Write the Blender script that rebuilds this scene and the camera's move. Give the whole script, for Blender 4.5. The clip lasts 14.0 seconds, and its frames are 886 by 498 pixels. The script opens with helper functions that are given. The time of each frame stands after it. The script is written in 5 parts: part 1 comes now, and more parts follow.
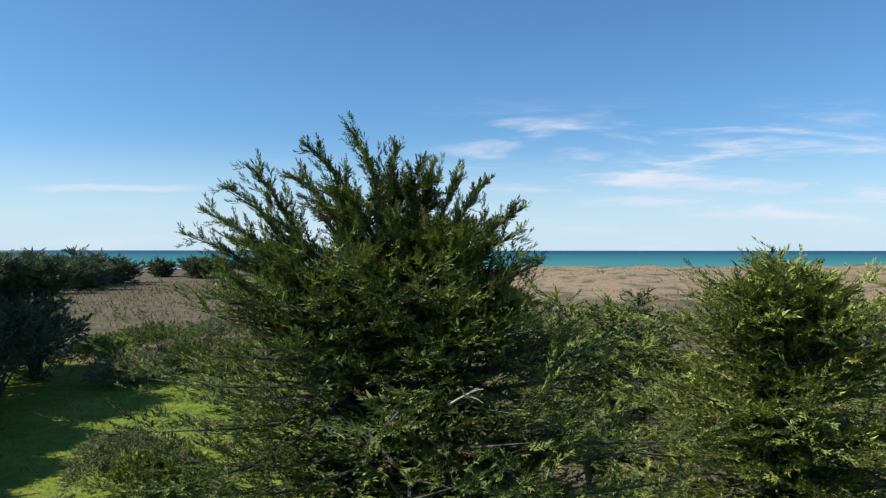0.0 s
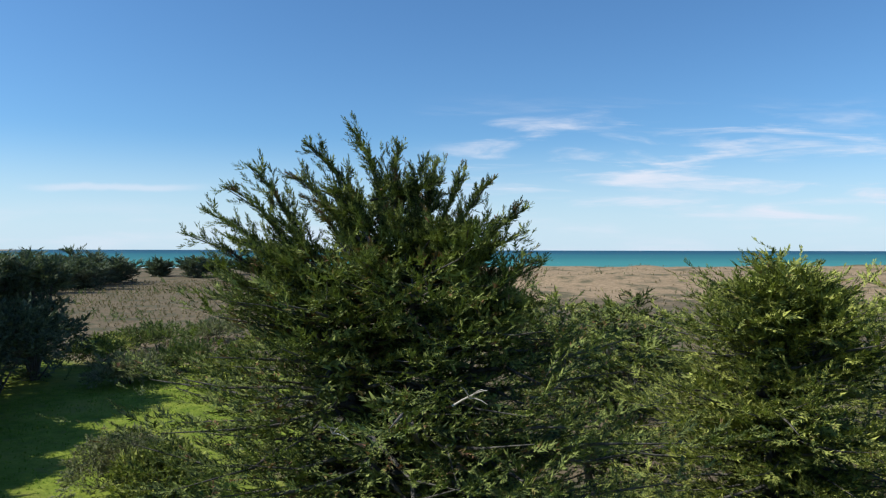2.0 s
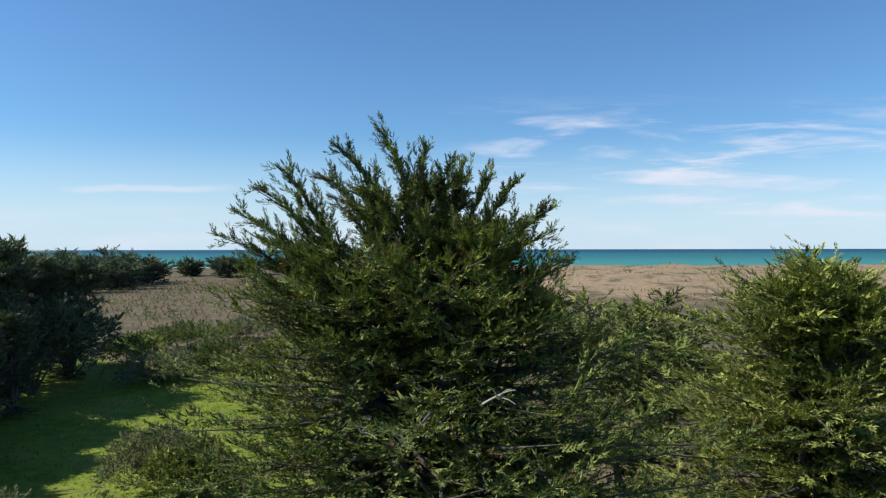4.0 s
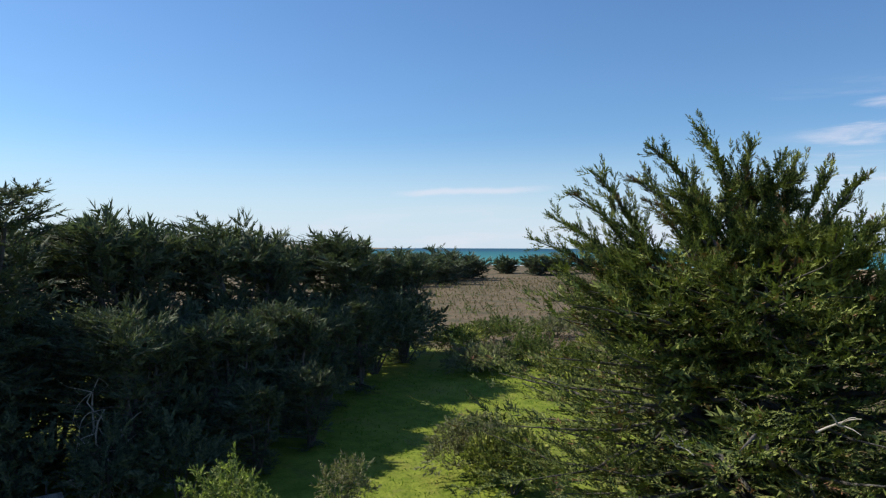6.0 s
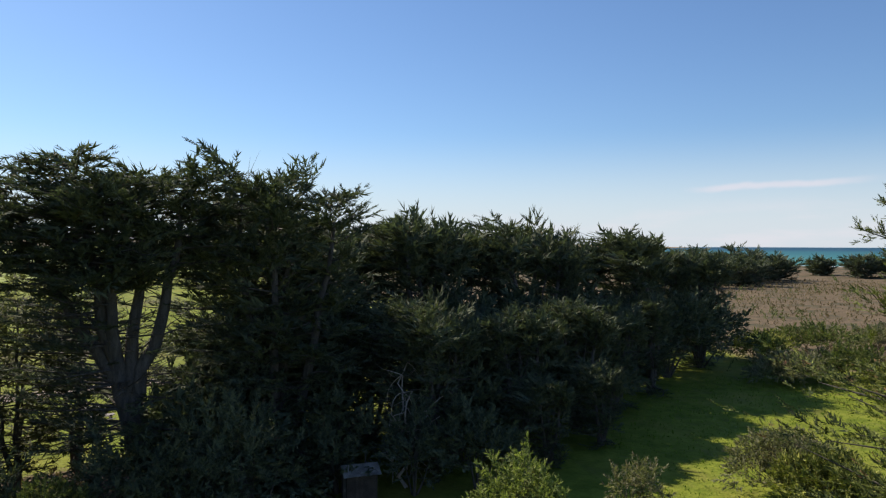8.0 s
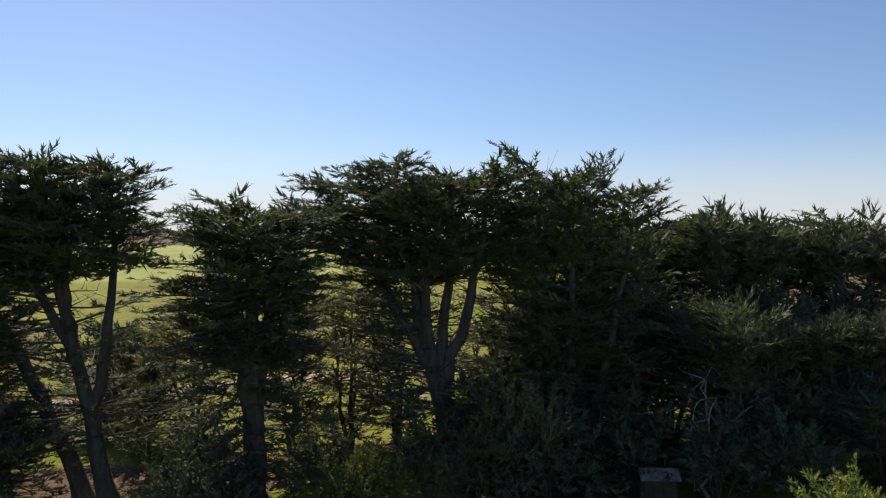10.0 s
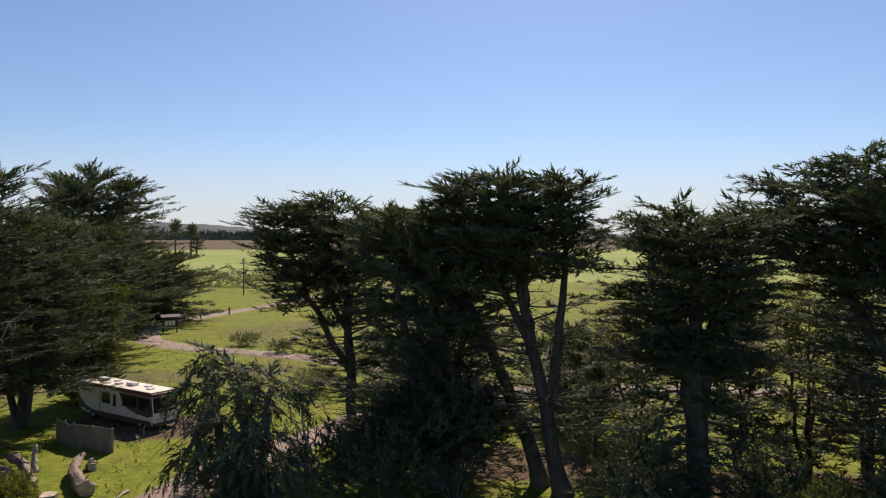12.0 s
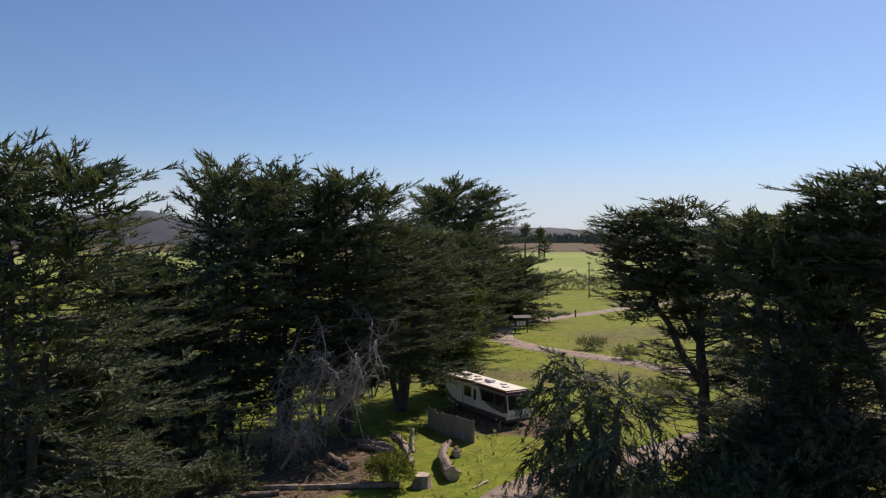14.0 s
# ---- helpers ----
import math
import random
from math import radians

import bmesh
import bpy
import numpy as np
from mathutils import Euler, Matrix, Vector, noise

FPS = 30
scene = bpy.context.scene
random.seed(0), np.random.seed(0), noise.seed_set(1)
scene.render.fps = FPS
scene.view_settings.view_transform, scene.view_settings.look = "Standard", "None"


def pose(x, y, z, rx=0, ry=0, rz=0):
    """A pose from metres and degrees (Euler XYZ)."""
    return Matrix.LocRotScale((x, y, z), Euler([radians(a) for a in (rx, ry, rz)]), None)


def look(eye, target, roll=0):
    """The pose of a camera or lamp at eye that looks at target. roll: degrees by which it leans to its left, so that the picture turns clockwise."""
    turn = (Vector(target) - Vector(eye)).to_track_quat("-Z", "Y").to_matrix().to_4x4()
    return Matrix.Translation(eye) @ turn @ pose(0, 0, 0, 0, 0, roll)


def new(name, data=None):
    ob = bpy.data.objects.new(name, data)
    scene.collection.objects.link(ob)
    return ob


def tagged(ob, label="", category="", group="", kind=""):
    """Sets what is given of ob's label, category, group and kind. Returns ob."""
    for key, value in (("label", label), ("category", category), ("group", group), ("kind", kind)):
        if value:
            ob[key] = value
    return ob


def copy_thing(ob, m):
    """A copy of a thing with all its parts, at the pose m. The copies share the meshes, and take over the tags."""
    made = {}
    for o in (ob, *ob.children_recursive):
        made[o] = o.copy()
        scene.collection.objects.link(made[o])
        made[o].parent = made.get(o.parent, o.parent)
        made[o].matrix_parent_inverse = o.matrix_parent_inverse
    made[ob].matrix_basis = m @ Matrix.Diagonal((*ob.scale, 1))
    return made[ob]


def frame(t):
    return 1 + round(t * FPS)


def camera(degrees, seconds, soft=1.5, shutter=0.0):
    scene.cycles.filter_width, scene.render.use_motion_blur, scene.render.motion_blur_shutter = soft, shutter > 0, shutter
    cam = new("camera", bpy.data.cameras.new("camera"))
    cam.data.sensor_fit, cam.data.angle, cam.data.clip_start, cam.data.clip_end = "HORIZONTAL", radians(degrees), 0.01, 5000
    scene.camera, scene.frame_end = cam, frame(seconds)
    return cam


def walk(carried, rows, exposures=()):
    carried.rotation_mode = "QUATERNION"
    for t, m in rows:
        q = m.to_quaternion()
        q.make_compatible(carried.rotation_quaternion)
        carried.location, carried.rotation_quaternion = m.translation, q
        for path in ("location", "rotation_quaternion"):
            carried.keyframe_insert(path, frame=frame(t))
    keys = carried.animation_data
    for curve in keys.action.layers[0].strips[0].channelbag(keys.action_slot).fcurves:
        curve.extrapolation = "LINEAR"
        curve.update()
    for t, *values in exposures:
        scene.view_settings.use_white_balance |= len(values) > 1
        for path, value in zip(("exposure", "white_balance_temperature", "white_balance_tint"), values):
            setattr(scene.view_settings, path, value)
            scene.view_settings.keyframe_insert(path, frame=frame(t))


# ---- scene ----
# ---- camera and path ----
EYE_Z = 17.0
cam = camera(63.21, 14.0, soft=1.2)
PATH = [
    # seconds, x, y, z, yaw, pitch, roll
    (0, -0.00, 0.00, 17.00, -0.00, 0.08, -0.04),
    (0.5, -0.08, -0.00, 17.21, -0.07, 0.10, -0.17),
    (1, -0.13, -0.02, 17.23, -0.11, 0.13, -0.20),
    (1.5, -0.13, -0.00, 17.13, -0.17, 0.09, -0.12),
    (2, -0.14, 0.03, 17.03, -0.17, 0.06, -0.11),
    (3, -0.14, 0.04, 17.03, -0.10, 0.03, 0.00),
    (3.6, -0.14, 0.05, 17.03, 0.30, 0.01, 0.07),
    (4, -0.14, 0.05, 17.03, 2.00, 0.00, 0.11),
    (4.3, -0.14, 0.05, 17.03, 4.41, -0.01, 0.14),
    (4.5, -0.13, 0.05, 17.04, 6.31, -0.00, 0.13),
    (5, -0.11, 0.01, 17.07, 12.72, 0.01, -0.00),
    (5.5, -0.12, 0.02, 17.11, 19.58, -0.02, -0.14),
    (6, -0.20, -0.02, 17.19, 26.32, -0.10, -0.18),
    (6.5, -0.29, 0.01, 17.18, 31.97, -0.15, -0.25),
    (7, -0.42, 0.05, 17.10, 37.52, -0.19, -0.19),
    (7.5, -0.42, 0.05, 17.04, 43.24, -0.20, -0.08),
    (8.75, -0.38, 0.14, 16.90, 57.24, -0.22, -0.10),
    (10, -0.27, 0.18, 16.80, 72.49, -0.27, -0.07),
    (10.5, -0.28, 0.19, 16.82, 80.42, -0.30, -0.05),
    (11, -0.26, 0.14, 16.85, 89.00, -0.22, 0.05),
    (11.5, -0.28, 0.17, 16.87, 97.82, -0.10, 0.02),
    (12, -0.28, 0.14, 16.93, 106.63, -0.01, 0.05),
    (12.5, -0.27, 0.02, 17.01, 114.68, 0.08, 0.05),
    (13, -0.28, -0.06, 17.12, 121.01, 0.13, 0.03),
    (13.5, -0.32, -0.17, 17.26, 127.37, 0.16, 0.06),
    (14, -0.36, -0.26, 17.41, 133.51, 0.21, 0.08),
]
walk(cam, [(t, pose(x, y, z, 90 + p - 0.19, r, w)) for t, x, y, z, w, p, r in PATH],
     exposures=[(0.0, 0.38, 6200, 2), (2.2, 0.38, 6200, 2), (7.5, 0.36, 6950, 12), (10.0, 0.28, 7800, 20), (11.0, 0.23, 7900, 22), (12.5, 0.14, 7600, 21), (14.0, 0.08, 7350, 21)])

# ---- sky and sun ----
SUN_AZ, SUN_EL = 98.0, 42.0          # degrees, azimuth counted to the left of +Y


class Graph:
    """Short hand for building node trees."""

    def __init__(self, tree):
        self.tree = tree

    def node(self, kind):
        return self.tree.nodes.new(kind)

    def link(self, a, b):
        self.tree.links.new(a, b)

    def put(self, socket, value):
        if isinstance(value, bpy.types.NodeSocket):
            self.link(value, socket)
        elif isinstance(value, (tuple, list)) and len(value) == 3 and socket.type == "RGBA":
            socket.default_value = (*value, 1)
        else:
            socket.default_value = value

    def calc(self, op, a, b=0.0, clamp=False):
        n = self.node("ShaderNodeMath")
        n.operation, n.use_clamp = op, clamp
        self.put(n.inputs[0], a)
        self.put(n.inputs[1], b)
        return n.outputs[0]

    def fit(self, value, a, b, c=0.0, d=1.0, soft=True):
        n = self.node("ShaderNodeMapRange")
        n.interpolation_type = "SMOOTHSTEP" if soft else "LINEAR"
        for i, v in enumerate((value, a, b, c, d)):
            self.put(n.inputs[i], v)
        return n.outputs[0]

    def mix(self, f, a, b, blend="MIX"):
        n = self.node("ShaderNodeMix")
        n.data_type, n.blend_type = "RGBA", blend
        self.put(n.inputs[0], f)
        self.put(n.inputs[6], a)
        self.put(n.inputs[7], b)
        return n.outputs[2]

    def noise(self, vector, scale, detail=3.0, rough=0.55, warp=0.0):
        n = self.node("ShaderNodeTexNoise")
        if vector is not None:
            self.link(vector, n.inputs["Vector"])
        n.inputs["Scale"].default_value, n.inputs["Detail"].default_value = scale, detail
        n.inputs["Roughness"].default_value, n.inputs["Distortion"].default_value = rough, warp
        return n.outputs["Fac"]

    def stretch(self, vector, sx, sy, sz):
        n = self.node("ShaderNodeMapping")
        self.link(vector, n.inputs["Vector"])
        n.inputs["Scale"].default_value = (sx, sy, sz)
        return n.outputs[0]


world = bpy.data.worlds.new("world")
scene.world = world
world.use_nodes = True
world.node_tree.nodes.clear()
g = Graph(world.node_tree)
sky = g.node("ShaderNodeTexSky")
sky.sky_type, sky.sun_disc = "NISHITA", False
sky.sun_elevation, sky.sun_rotation = radians(SUN_EL), radians(-SUN_AZ)
sky.air_density, sky.dust_density, sky.ozone_density, sky.altitude = 1.0, 0.3, 3.0, 20.0
ray_way = g.node("ShaderNodeTexCoord").outputs["Generated"]
sep = g.node("ShaderNodeSeparateXYZ")
g.link(ray_way, sep.inputs[0])
ahead = g.calc("MAXIMUM", sep.outputs[1], 0.05)
slope_x, slope_z = g.calc("DIVIDE", sep.outputs[0], ahead), g.calc("DIVIDE", sep.outputs[2], ahead)
comb = g.node("ShaderNodeCombineXYZ")
g.link(slope_x, comb.inputs[0]), g.link(slope_z, comb.inputs[1])
fibre = g.fit(g.noise(g.stretch(comb.outputs[0], 7.0, 48.0, 1.0), 1.0, 6.0, 0.62, 0.8), 0.32, 0.6, 0.3, 1.0)
wisps = g.fit(g.noise(g.stretch(comb.outputs[0], 4.6, 34.0, 1.0), 1.0, 7.0, 0.58, 0.6), 0.45, 0.68)
band = g.calc("MULTIPLY", g.fit(slope_z, 0.02, 0.05), g.fit(slope_z, 0.22, 0.14))
side = g.fit(slope_x, -0.06, 0.08)
cirrus = g.calc("MULTIPLY", g.calc("MULTIPLY", g.calc("MULTIPLY", wisps, fibre), band), g.calc("MULTIPLY", side, g.fit(sep.outputs[1], 0.1, 0.5)))
streak_row = g.calc("ABSOLUTE", g.calc("SUBTRACT", slope_z, g.calc("SUBTRACT", g.calc("MULTIPLY", g.noise(comb.outputs[0], 14.0), 0.012), -0.0765)))
streak = g.calc("MULTIPLY", g.fit(streak_row, 0.007, 0.001),
                g.calc("MULTIPLY", g.fit(slope_x, -0.60, -0.52), g.fit(slope_x, -0.30, -0.40)))
haze_noise = g.noise(g.stretch(comb.outputs[0], 5.0, 30.0, 1.0), 1.0, 4.0)
low = g.calc("MULTIPLY", g.calc("MULTIPLY", g.fit(slope_z, 0.075, 0.025), g.fit(haze_noise, 0.45, 0.7)), g.fit(sep.outputs[1], 0.3, 0.7))
cover = g.calc("ADD", g.calc("ADD", g.calc("MULTIPLY", cirrus, 0.9), g.calc("MULTIPLY", streak, 0.5)), g.calc("MULTIPLY", low, 0.35), clamp=True)
sky_tint = g.mix(1.0, sky.outputs[0], (0.86, 1.13, 1.42), "MULTIPLY")
sky_tint = g.mix(g.fit(sep.outputs[2], 0.16, 0.0, 0.0, 0.8), sky_tint, (7.2, 8.4, 10.0))
sky_col = g.mix(cover, sky_tint, (8.8, 8.6, 9.8))
back = g.node("ShaderNodeBackground")
g.link(sky_col, back.inputs[0])
back.inputs[1].default_value = 0.073
g.link(back.outputs[0], g.node("ShaderNodeOutputWorld").inputs[0])

a, e = radians(SUN_AZ), radians(SUN_EL)
sun_way = Vector((-math.sin(a) * math.cos(e), math.cos(a) * math.cos(e), math.sin(e)))
sun = new("sun", bpy.data.lights.new("sun", "SUN"))
sun.data.energy, sun.data.angle, sun.data.color = 5.0, radians(0.6), (1.0, 0.95, 0.86)
sun.matrix_world = look(sun_way * 200, (0, 0, 0))


# ---- materials ----
def material(name, dark, light, scale=3.0, fine=30.0, rough=0.8, bump=0.3, bump_size=0.02, metal=0.0,
             stretch=None, spec=0.3, stain=None, per_piece=0.0):
    m = bpy.data.materials.new(name)
    m.use_nodes = True
    m.node_tree.nodes.clear()
    h = Graph(m.node_tree)
    co = h.node("ShaderNodeTexCoord").outputs["Object"]
    if stretch:
        co = h.stretch(co, *stretch)
    big, small = h.noise(co, scale, 4.0), h.noise(co, fine, 5.0, 0.65)
    col = h.mix(h.fit(h.calc("ADD", h.calc("MULTIPLY", big, 0.55), h.calc("MULTIPLY", small, 0.45)), 0.34, 0.66), dark, light)
    if stain:
        col = h.mix(h.fit(h.noise(co, scale * 0.6, 6.0, 0.7, 0.8), 0.52, 0.68, 0.0, 0.75), col, stain)
    if per_piece:
        rnd = h.node("ShaderNodeObjectInfo").outputs["Random"]
        col = h.mix(h.calc("MULTIPLY", rnd, per_piece), col, tuple(v * 0.35 for v in dark))
    b = h.node("ShaderNodeBsdfPrincipled")
    h.link(col, b.inputs["Base Color"])
    h.put(b.inputs["Roughness"], h.fit(small, 0.2, 0.8, max(rough - 0.1, 0.02), min(rough + 0.1, 1.0)))
    b.inputs["Metallic"].default_value = metal
    b.inputs["Specular IOR Level"].default_value = spec
    if bump:
        n = h.node("ShaderNodeBump")
        n.inputs["Strength"].default_value, n.inputs["Distance"].default_value = bump, bump_size
        h.link(small, n.inputs["Height"])
        h.link(n.outputs[0], b.inputs["Normal"])
    h.link(b.outputs[0], h.node("ShaderNodeOutputMaterial").inputs[0])
    return m


def foliage(name, dark, light, dry, dry_share=0.06, through_share=0.55, patch=0.35):
    """Leaves: patches of age, single leaf tone, a few dead sprays, some light going through."""
    m = bpy.data.materials.new(name)
    m.use_nodes = True
    m.node_tree.nodes.clear()
    h = Graph(m.node_tree)
    co = h.node("ShaderNodeTexCoord").outputs["Object"]
    rnd = h.node("ShaderNodeNewGeometry").outputs["Random Per Island"]
    tone = h.calc("ADD", h.calc("ADD", h.calc("MULTIPLY", h.noise(co, patch, 3.0), 0.40), h.calc("MULTIPLY", h.noise(co, 1.7, 2.0), 0.60)), h.calc("MULTIPLY", rnd, 0.25))
    col = h.mix(h.fit(tone, 0.47, 0.80), dark, light)
    dead = h.calc("MULTIPLY", h.fit(h.noise(co, 1.3, 2.0), 0.66 - dry_share, 0.76 - dry_share), h.fit(rnd, 0.2, 0.7))
    col = h.mix(dead, col, dry)
    b = h.node("ShaderNodeBsdfPrincipled")
    h.link(col, b.inputs["Base Color"])
    b.inputs["Roughness"].default_value, b.inputs["Specular IOR Level"].default_value = 0.75, 0.10
    t = h.node("ShaderNodeBsdfTranslucent")
    h.link(h.mix(1.0, col, (through_share, through_share * 1.15, through_share * 0.6), "MULTIPLY"), t.inputs[0])
    s = h.node("ShaderNodeAddShader")
    h.link(b.outputs[0], s.inputs[0]), h.link(t.outputs[0], s.inputs[1])
    h.link(s.outputs[0], h.node("ShaderNodeOutputMaterial").inputs[0])
    return m


CYPRESS = foliage("cypress_leaves", (0.030, 0.044, 0.020), (0.222, 0.246, 0.066), (0.19, 0.095, 0.055), 0.08, 0.15)
CYPRESS_LIGHT = foliage("young_cypress_leaves", (0.056, 0.074, 0.025), (0.320, 0.325, 0.080), (0.15, 0.10, 0.05), 0.05, 0.20)
# Darker, bluer copy of the cypress leaves; backlit shade is in its colour.
CYPRESS_DARK = foliage("shaded_cypress_leaves", (0.056, 0.071, 0.049), (0.126, 0.142, 0.082), (0.11, 0.08, 0.055), 0.05, 0.26)
SHRUB = foliage("shrub_leaves", (0.050, 0.065, 0.022), (0.120, 0.135, 0.050), (0.16, 0.13, 0.08), 0.10)
SHRUB_GREY = foliage("grey_shrub_leaves", (0.085, 0.090, 0.048), (0.185, 0.180, 0.105), (0.17, 0.14, 0.10), 0.14)
SHRUB_BRIGHT = foliage("bright_shrub_leaves", (0.055, 0.075, 0.026), (0.225, 0.250, 0.080), (0.14, 0.13, 0.05), 0.03)
BLADES = foliage("grass_blades", (0.070, 0.120, 0.014), (0.170, 0.240, 0.030), (0.24, 0.21, 0.08), 0.06, 0.35, 0.15)
STRAW = foliage("dry_grass_blades", (0.13, 0.100, 0.058), (0.27, 0.21, 0.12), (0.12, 0.13, 0.04), 0.08, 0.25, 0.1)
BARK = material("cypress_bark", (0.055, 0.049, 0.044), (0.145, 0.128, 0.115), 1.2, 9.0, 0.9, 0.8, 0.05, stretch=(3, 3, 0.7))
DEADWOOD = material("weathered_deadwood", (0.24, 0.205, 0.175), (0.50, 0.45, 0.40), 1.5, 14.0, 0.9, 0.6, 0.03)


# ---- shared builders ----
def lerp(x, table):
    return float(np.interp(x, [p[0] for p in table], [p[1] for p in table]))


def mesh_of(name, verts, faces, mat, smooth=False):
    """A mesh out of an array of corners and an array of faces with the same number of corners each."""
    me = bpy.data.meshes.new(name)
    v, f = np.asarray(verts, np.float32), np.asarray(faces, np.int32)
    n = f.shape[1]
    me.vertices.add(len(v))
    me.vertices.foreach_set("co", v.ravel())
    me.loops.add(f.size)
    me.loops.foreach_set("vertex_index", f.ravel())
    me.polygons.add(len(f))
    me.polygons.foreach_set("loop_start", np.arange(0, f.size, n, dtype=np.int32))
    if smooth:
        me.polygons.foreach_set("use_smooth", np.ones(len(f), bool))
    me.update(calc_edges=True)
    me.materials.append(mat)
    return me


def child(name, me, parent, label=""):
    ob = new(name, me)
    ob.parent = parent
    return tagged(ob, label)


def part(name, bm, mat, parent, label="", smooth=False):
    me = bpy.data.meshes.new(name)
    bm.to_mesh(me)
    bm.free()
    for p in me.polygons:
        p.use_smooth = smooth
    me.materials.append(mat)
    return child(name, me, parent, label)


def tube(path, radii, sides=6):
    """Corners and quads of a tapering tube along a path."""
    path, radii = np.asarray(path, float), np.asarray(radii, float)
    d = np.gradient(path, axis=0)
    d /= np.linalg.norm(d, axis=1)[:, None] + 1e-9
    ref = np.array([0.31, 0.17, 0.93]) if abs(d[0][2]) < 0.8 else np.array([0.96, 0.21, 0.13])
    u = np.cross(d, ref)
    u /= np.linalg.norm(u, axis=1)[:, None] + 1e-9
    w = np.cross(d, u)
    ang = np.arange(sides) * 2 * math.pi / sides
    ring = np.cos(ang)[None, :, None] * u[:, None, :] + np.sin(ang)[None, :, None] * w[:, None, :]
    verts = (path[:, None, :] + ring * radii[:, None, None]).reshape(-1, 3)
    k = len(path)
    i, j = np.meshgrid(np.arange(k - 1), np.arange(sides), indexing="ij")
    a0, b0 = i * sides + j, i * sides + (j + 1) % sides
    return verts, np.stack([a0, b0, b0 + sides, a0 + sides], -1).reshape(-1, 4)


class Wood:
    """Gathers tubes into one mesh."""

    def __init__(self):
        self.v, self.f, self.n = [], [], 0

    def add(self, path, radii, sides=5):
        v, f = tube(path, radii, sides)
        self.v.append(v), self.f.append(f + self.n)
        self.n += len(v)

    def mesh(self, name, mat):
        return mesh_of(name, np.concatenate(self.v), np.concatenate(self.f), mat, True)


def plume(rng, fronds, leaflets, leaf, flat=0.75, width=0.17, fat=0.27, loose=1.0):
    """A cord-like spray of unit length along +X with short side tufts, as leaf blades of three corners: (n, 3, 3)."""
    out = []
    for k in range(fronds):
        s = 0.04 + 0.95 * k / (fronds - 1) + rng.uniform(-0.02, 0.02)
        base = np.array([s, 0.03 * math.sin(s * 7), 0.07 * s * s])
        side = (-1) ** k * math.pi / 2 + rng.normal(0, flat)
        spread = radians(rng.uniform(25, 55)) * (1 - 0.7 * max(s - 0.7, 0) / 0.3)
        across = np.array([0, math.sin(side), math.cos(side)])
        way = np.array([math.cos(spread), 0, 0.12 + 0.15 * s]) + across * math.sin(spread)
        way /= np.linalg.norm(way)
        length = width * min(1, 0.4 + s * 2.5) * (1.1 - s) ** 0.6 * rng.uniform(0.6, 1.25) + 0.035
        flank = np.cross(way, np.array([0, 0, 1.0]) + rng.normal(0, 0.3, 3))
        flank /= np.linalg.norm(flank)
        for q in range(leaflets):
            p = base + way * length * (q + 0.4) / leaflets
            turn = (-1) ** q * radians(rng.uniform(10, 50)) * loose * (1 if q < leaflets - 1 else 0.1)
            d = way * math.cos(turn) + flank * math.sin(turn) + rng.normal(0, 0.22 * loose, 3)
            d /= np.linalg.norm(d)
            ln = leaf * rng.uniform(0.8, 1.4)
            n = np.cross(d, np.array([0, 0, 1.2]) + rng.normal(0, 0.55 * loose, 3))
            n *= ln * fat / (np.linalg.norm(n) + 1e-9)
            out.append([p - d * ln * 0.25 + n, p - d * ln * 0.25 - n, p + d * ln * 0.9])
    return np.array(out)


RNG = np.random.default_rng(7)
FILL = [plume(RNG, 11, 3, 0.145, 1.0, 0.30, 0.27) for _ in range(6)]
SPRAY_FINE = [plume(RNG, 8, 2, 0.27, 0.5, 0.30, 0.21, 0.6) for _ in range(10)]
SPRAY_MID = [plume(RNG, 8, 2, 0.37, 0.5, 0.27, 0.145, 0.6) for _ in range(8)]
SPRAY_FAR = [plume(RNG, 5, 2, 0.46, 0.6, 0.30, 0.20, 0.7) for _ in range(6)]
TUFTS_MID = [plume(RNG, 6, 3, 0.24, 1.6, 0.4) for _ in range(5)]
TUFTS_FAR = [plume(RNG, 9, 3, 0.19, 1.4, 0.5, 0.30) for _ in range(5)]


class Leaves:
    """Gathers sprays into one mesh."""

    def __init__(self, kit):
        self.kit, self.v = kit, []

    def add(self, rng, at, way, length, roll=0.3, kit=None):
        x = np.asarray(way, float)
        x = x / (np.linalg.norm(x) + 1e-9)
        up = np.array([0, 0, 1.0]) + rng.normal(0, roll, 3)
        y = np.cross(up, x)
        y /= np.linalg.norm(y) + 1e-9
        m = np.stack([x, y, np.cross(x, y)])
        kit = kit or self.kit
        t = kit[rng.integers(len(kit))]
        self.v.append((t.reshape(-1, 3) @ m) * length + np.asarray(at))

    def add_many(self, rng, at, way, length, roll=0.3, kit=None):
        """Sprays at many places at once."""
        kit = np.stack(kit or self.kit)
        n = len(at)
        x = way / (np.linalg.norm(way, axis=1)[:, None] + 1e-9)
        y = np.cross(np.array([0, 0, 1.0]) + rng.normal(0, roll, (n, 3)), x)
        y /= np.linalg.norm(y, axis=1)[:, None] + 1e-9
        m = np.stack([x, y, np.cross(x, y)], 1)
        t = kit[rng.integers(len(kit), size=n)].reshape(n, -1, 3)
        self.v.append((np.einsum("nvi,nij->nvj", t, m) * np.asarray(length)[:, None, None] + at[:, None]).reshape(-1, 3))

    def mesh(self, name, mat):
        v = np.concatenate(self.v)
        return mesh_of(name, v, np.arange(len(v)).reshape(-1, 3), mat)


def bend(p0, p1, bow, n=7):
    """A path from p0 to p1 that bows by the vector bow at its middle."""
    s = np.linspace(0, 1, n)[:, None]
    return np.asarray(p0) * (1 - s) + np.asarray(p1) * s + np.asarray(bow) * 4 * s * (1 - s)


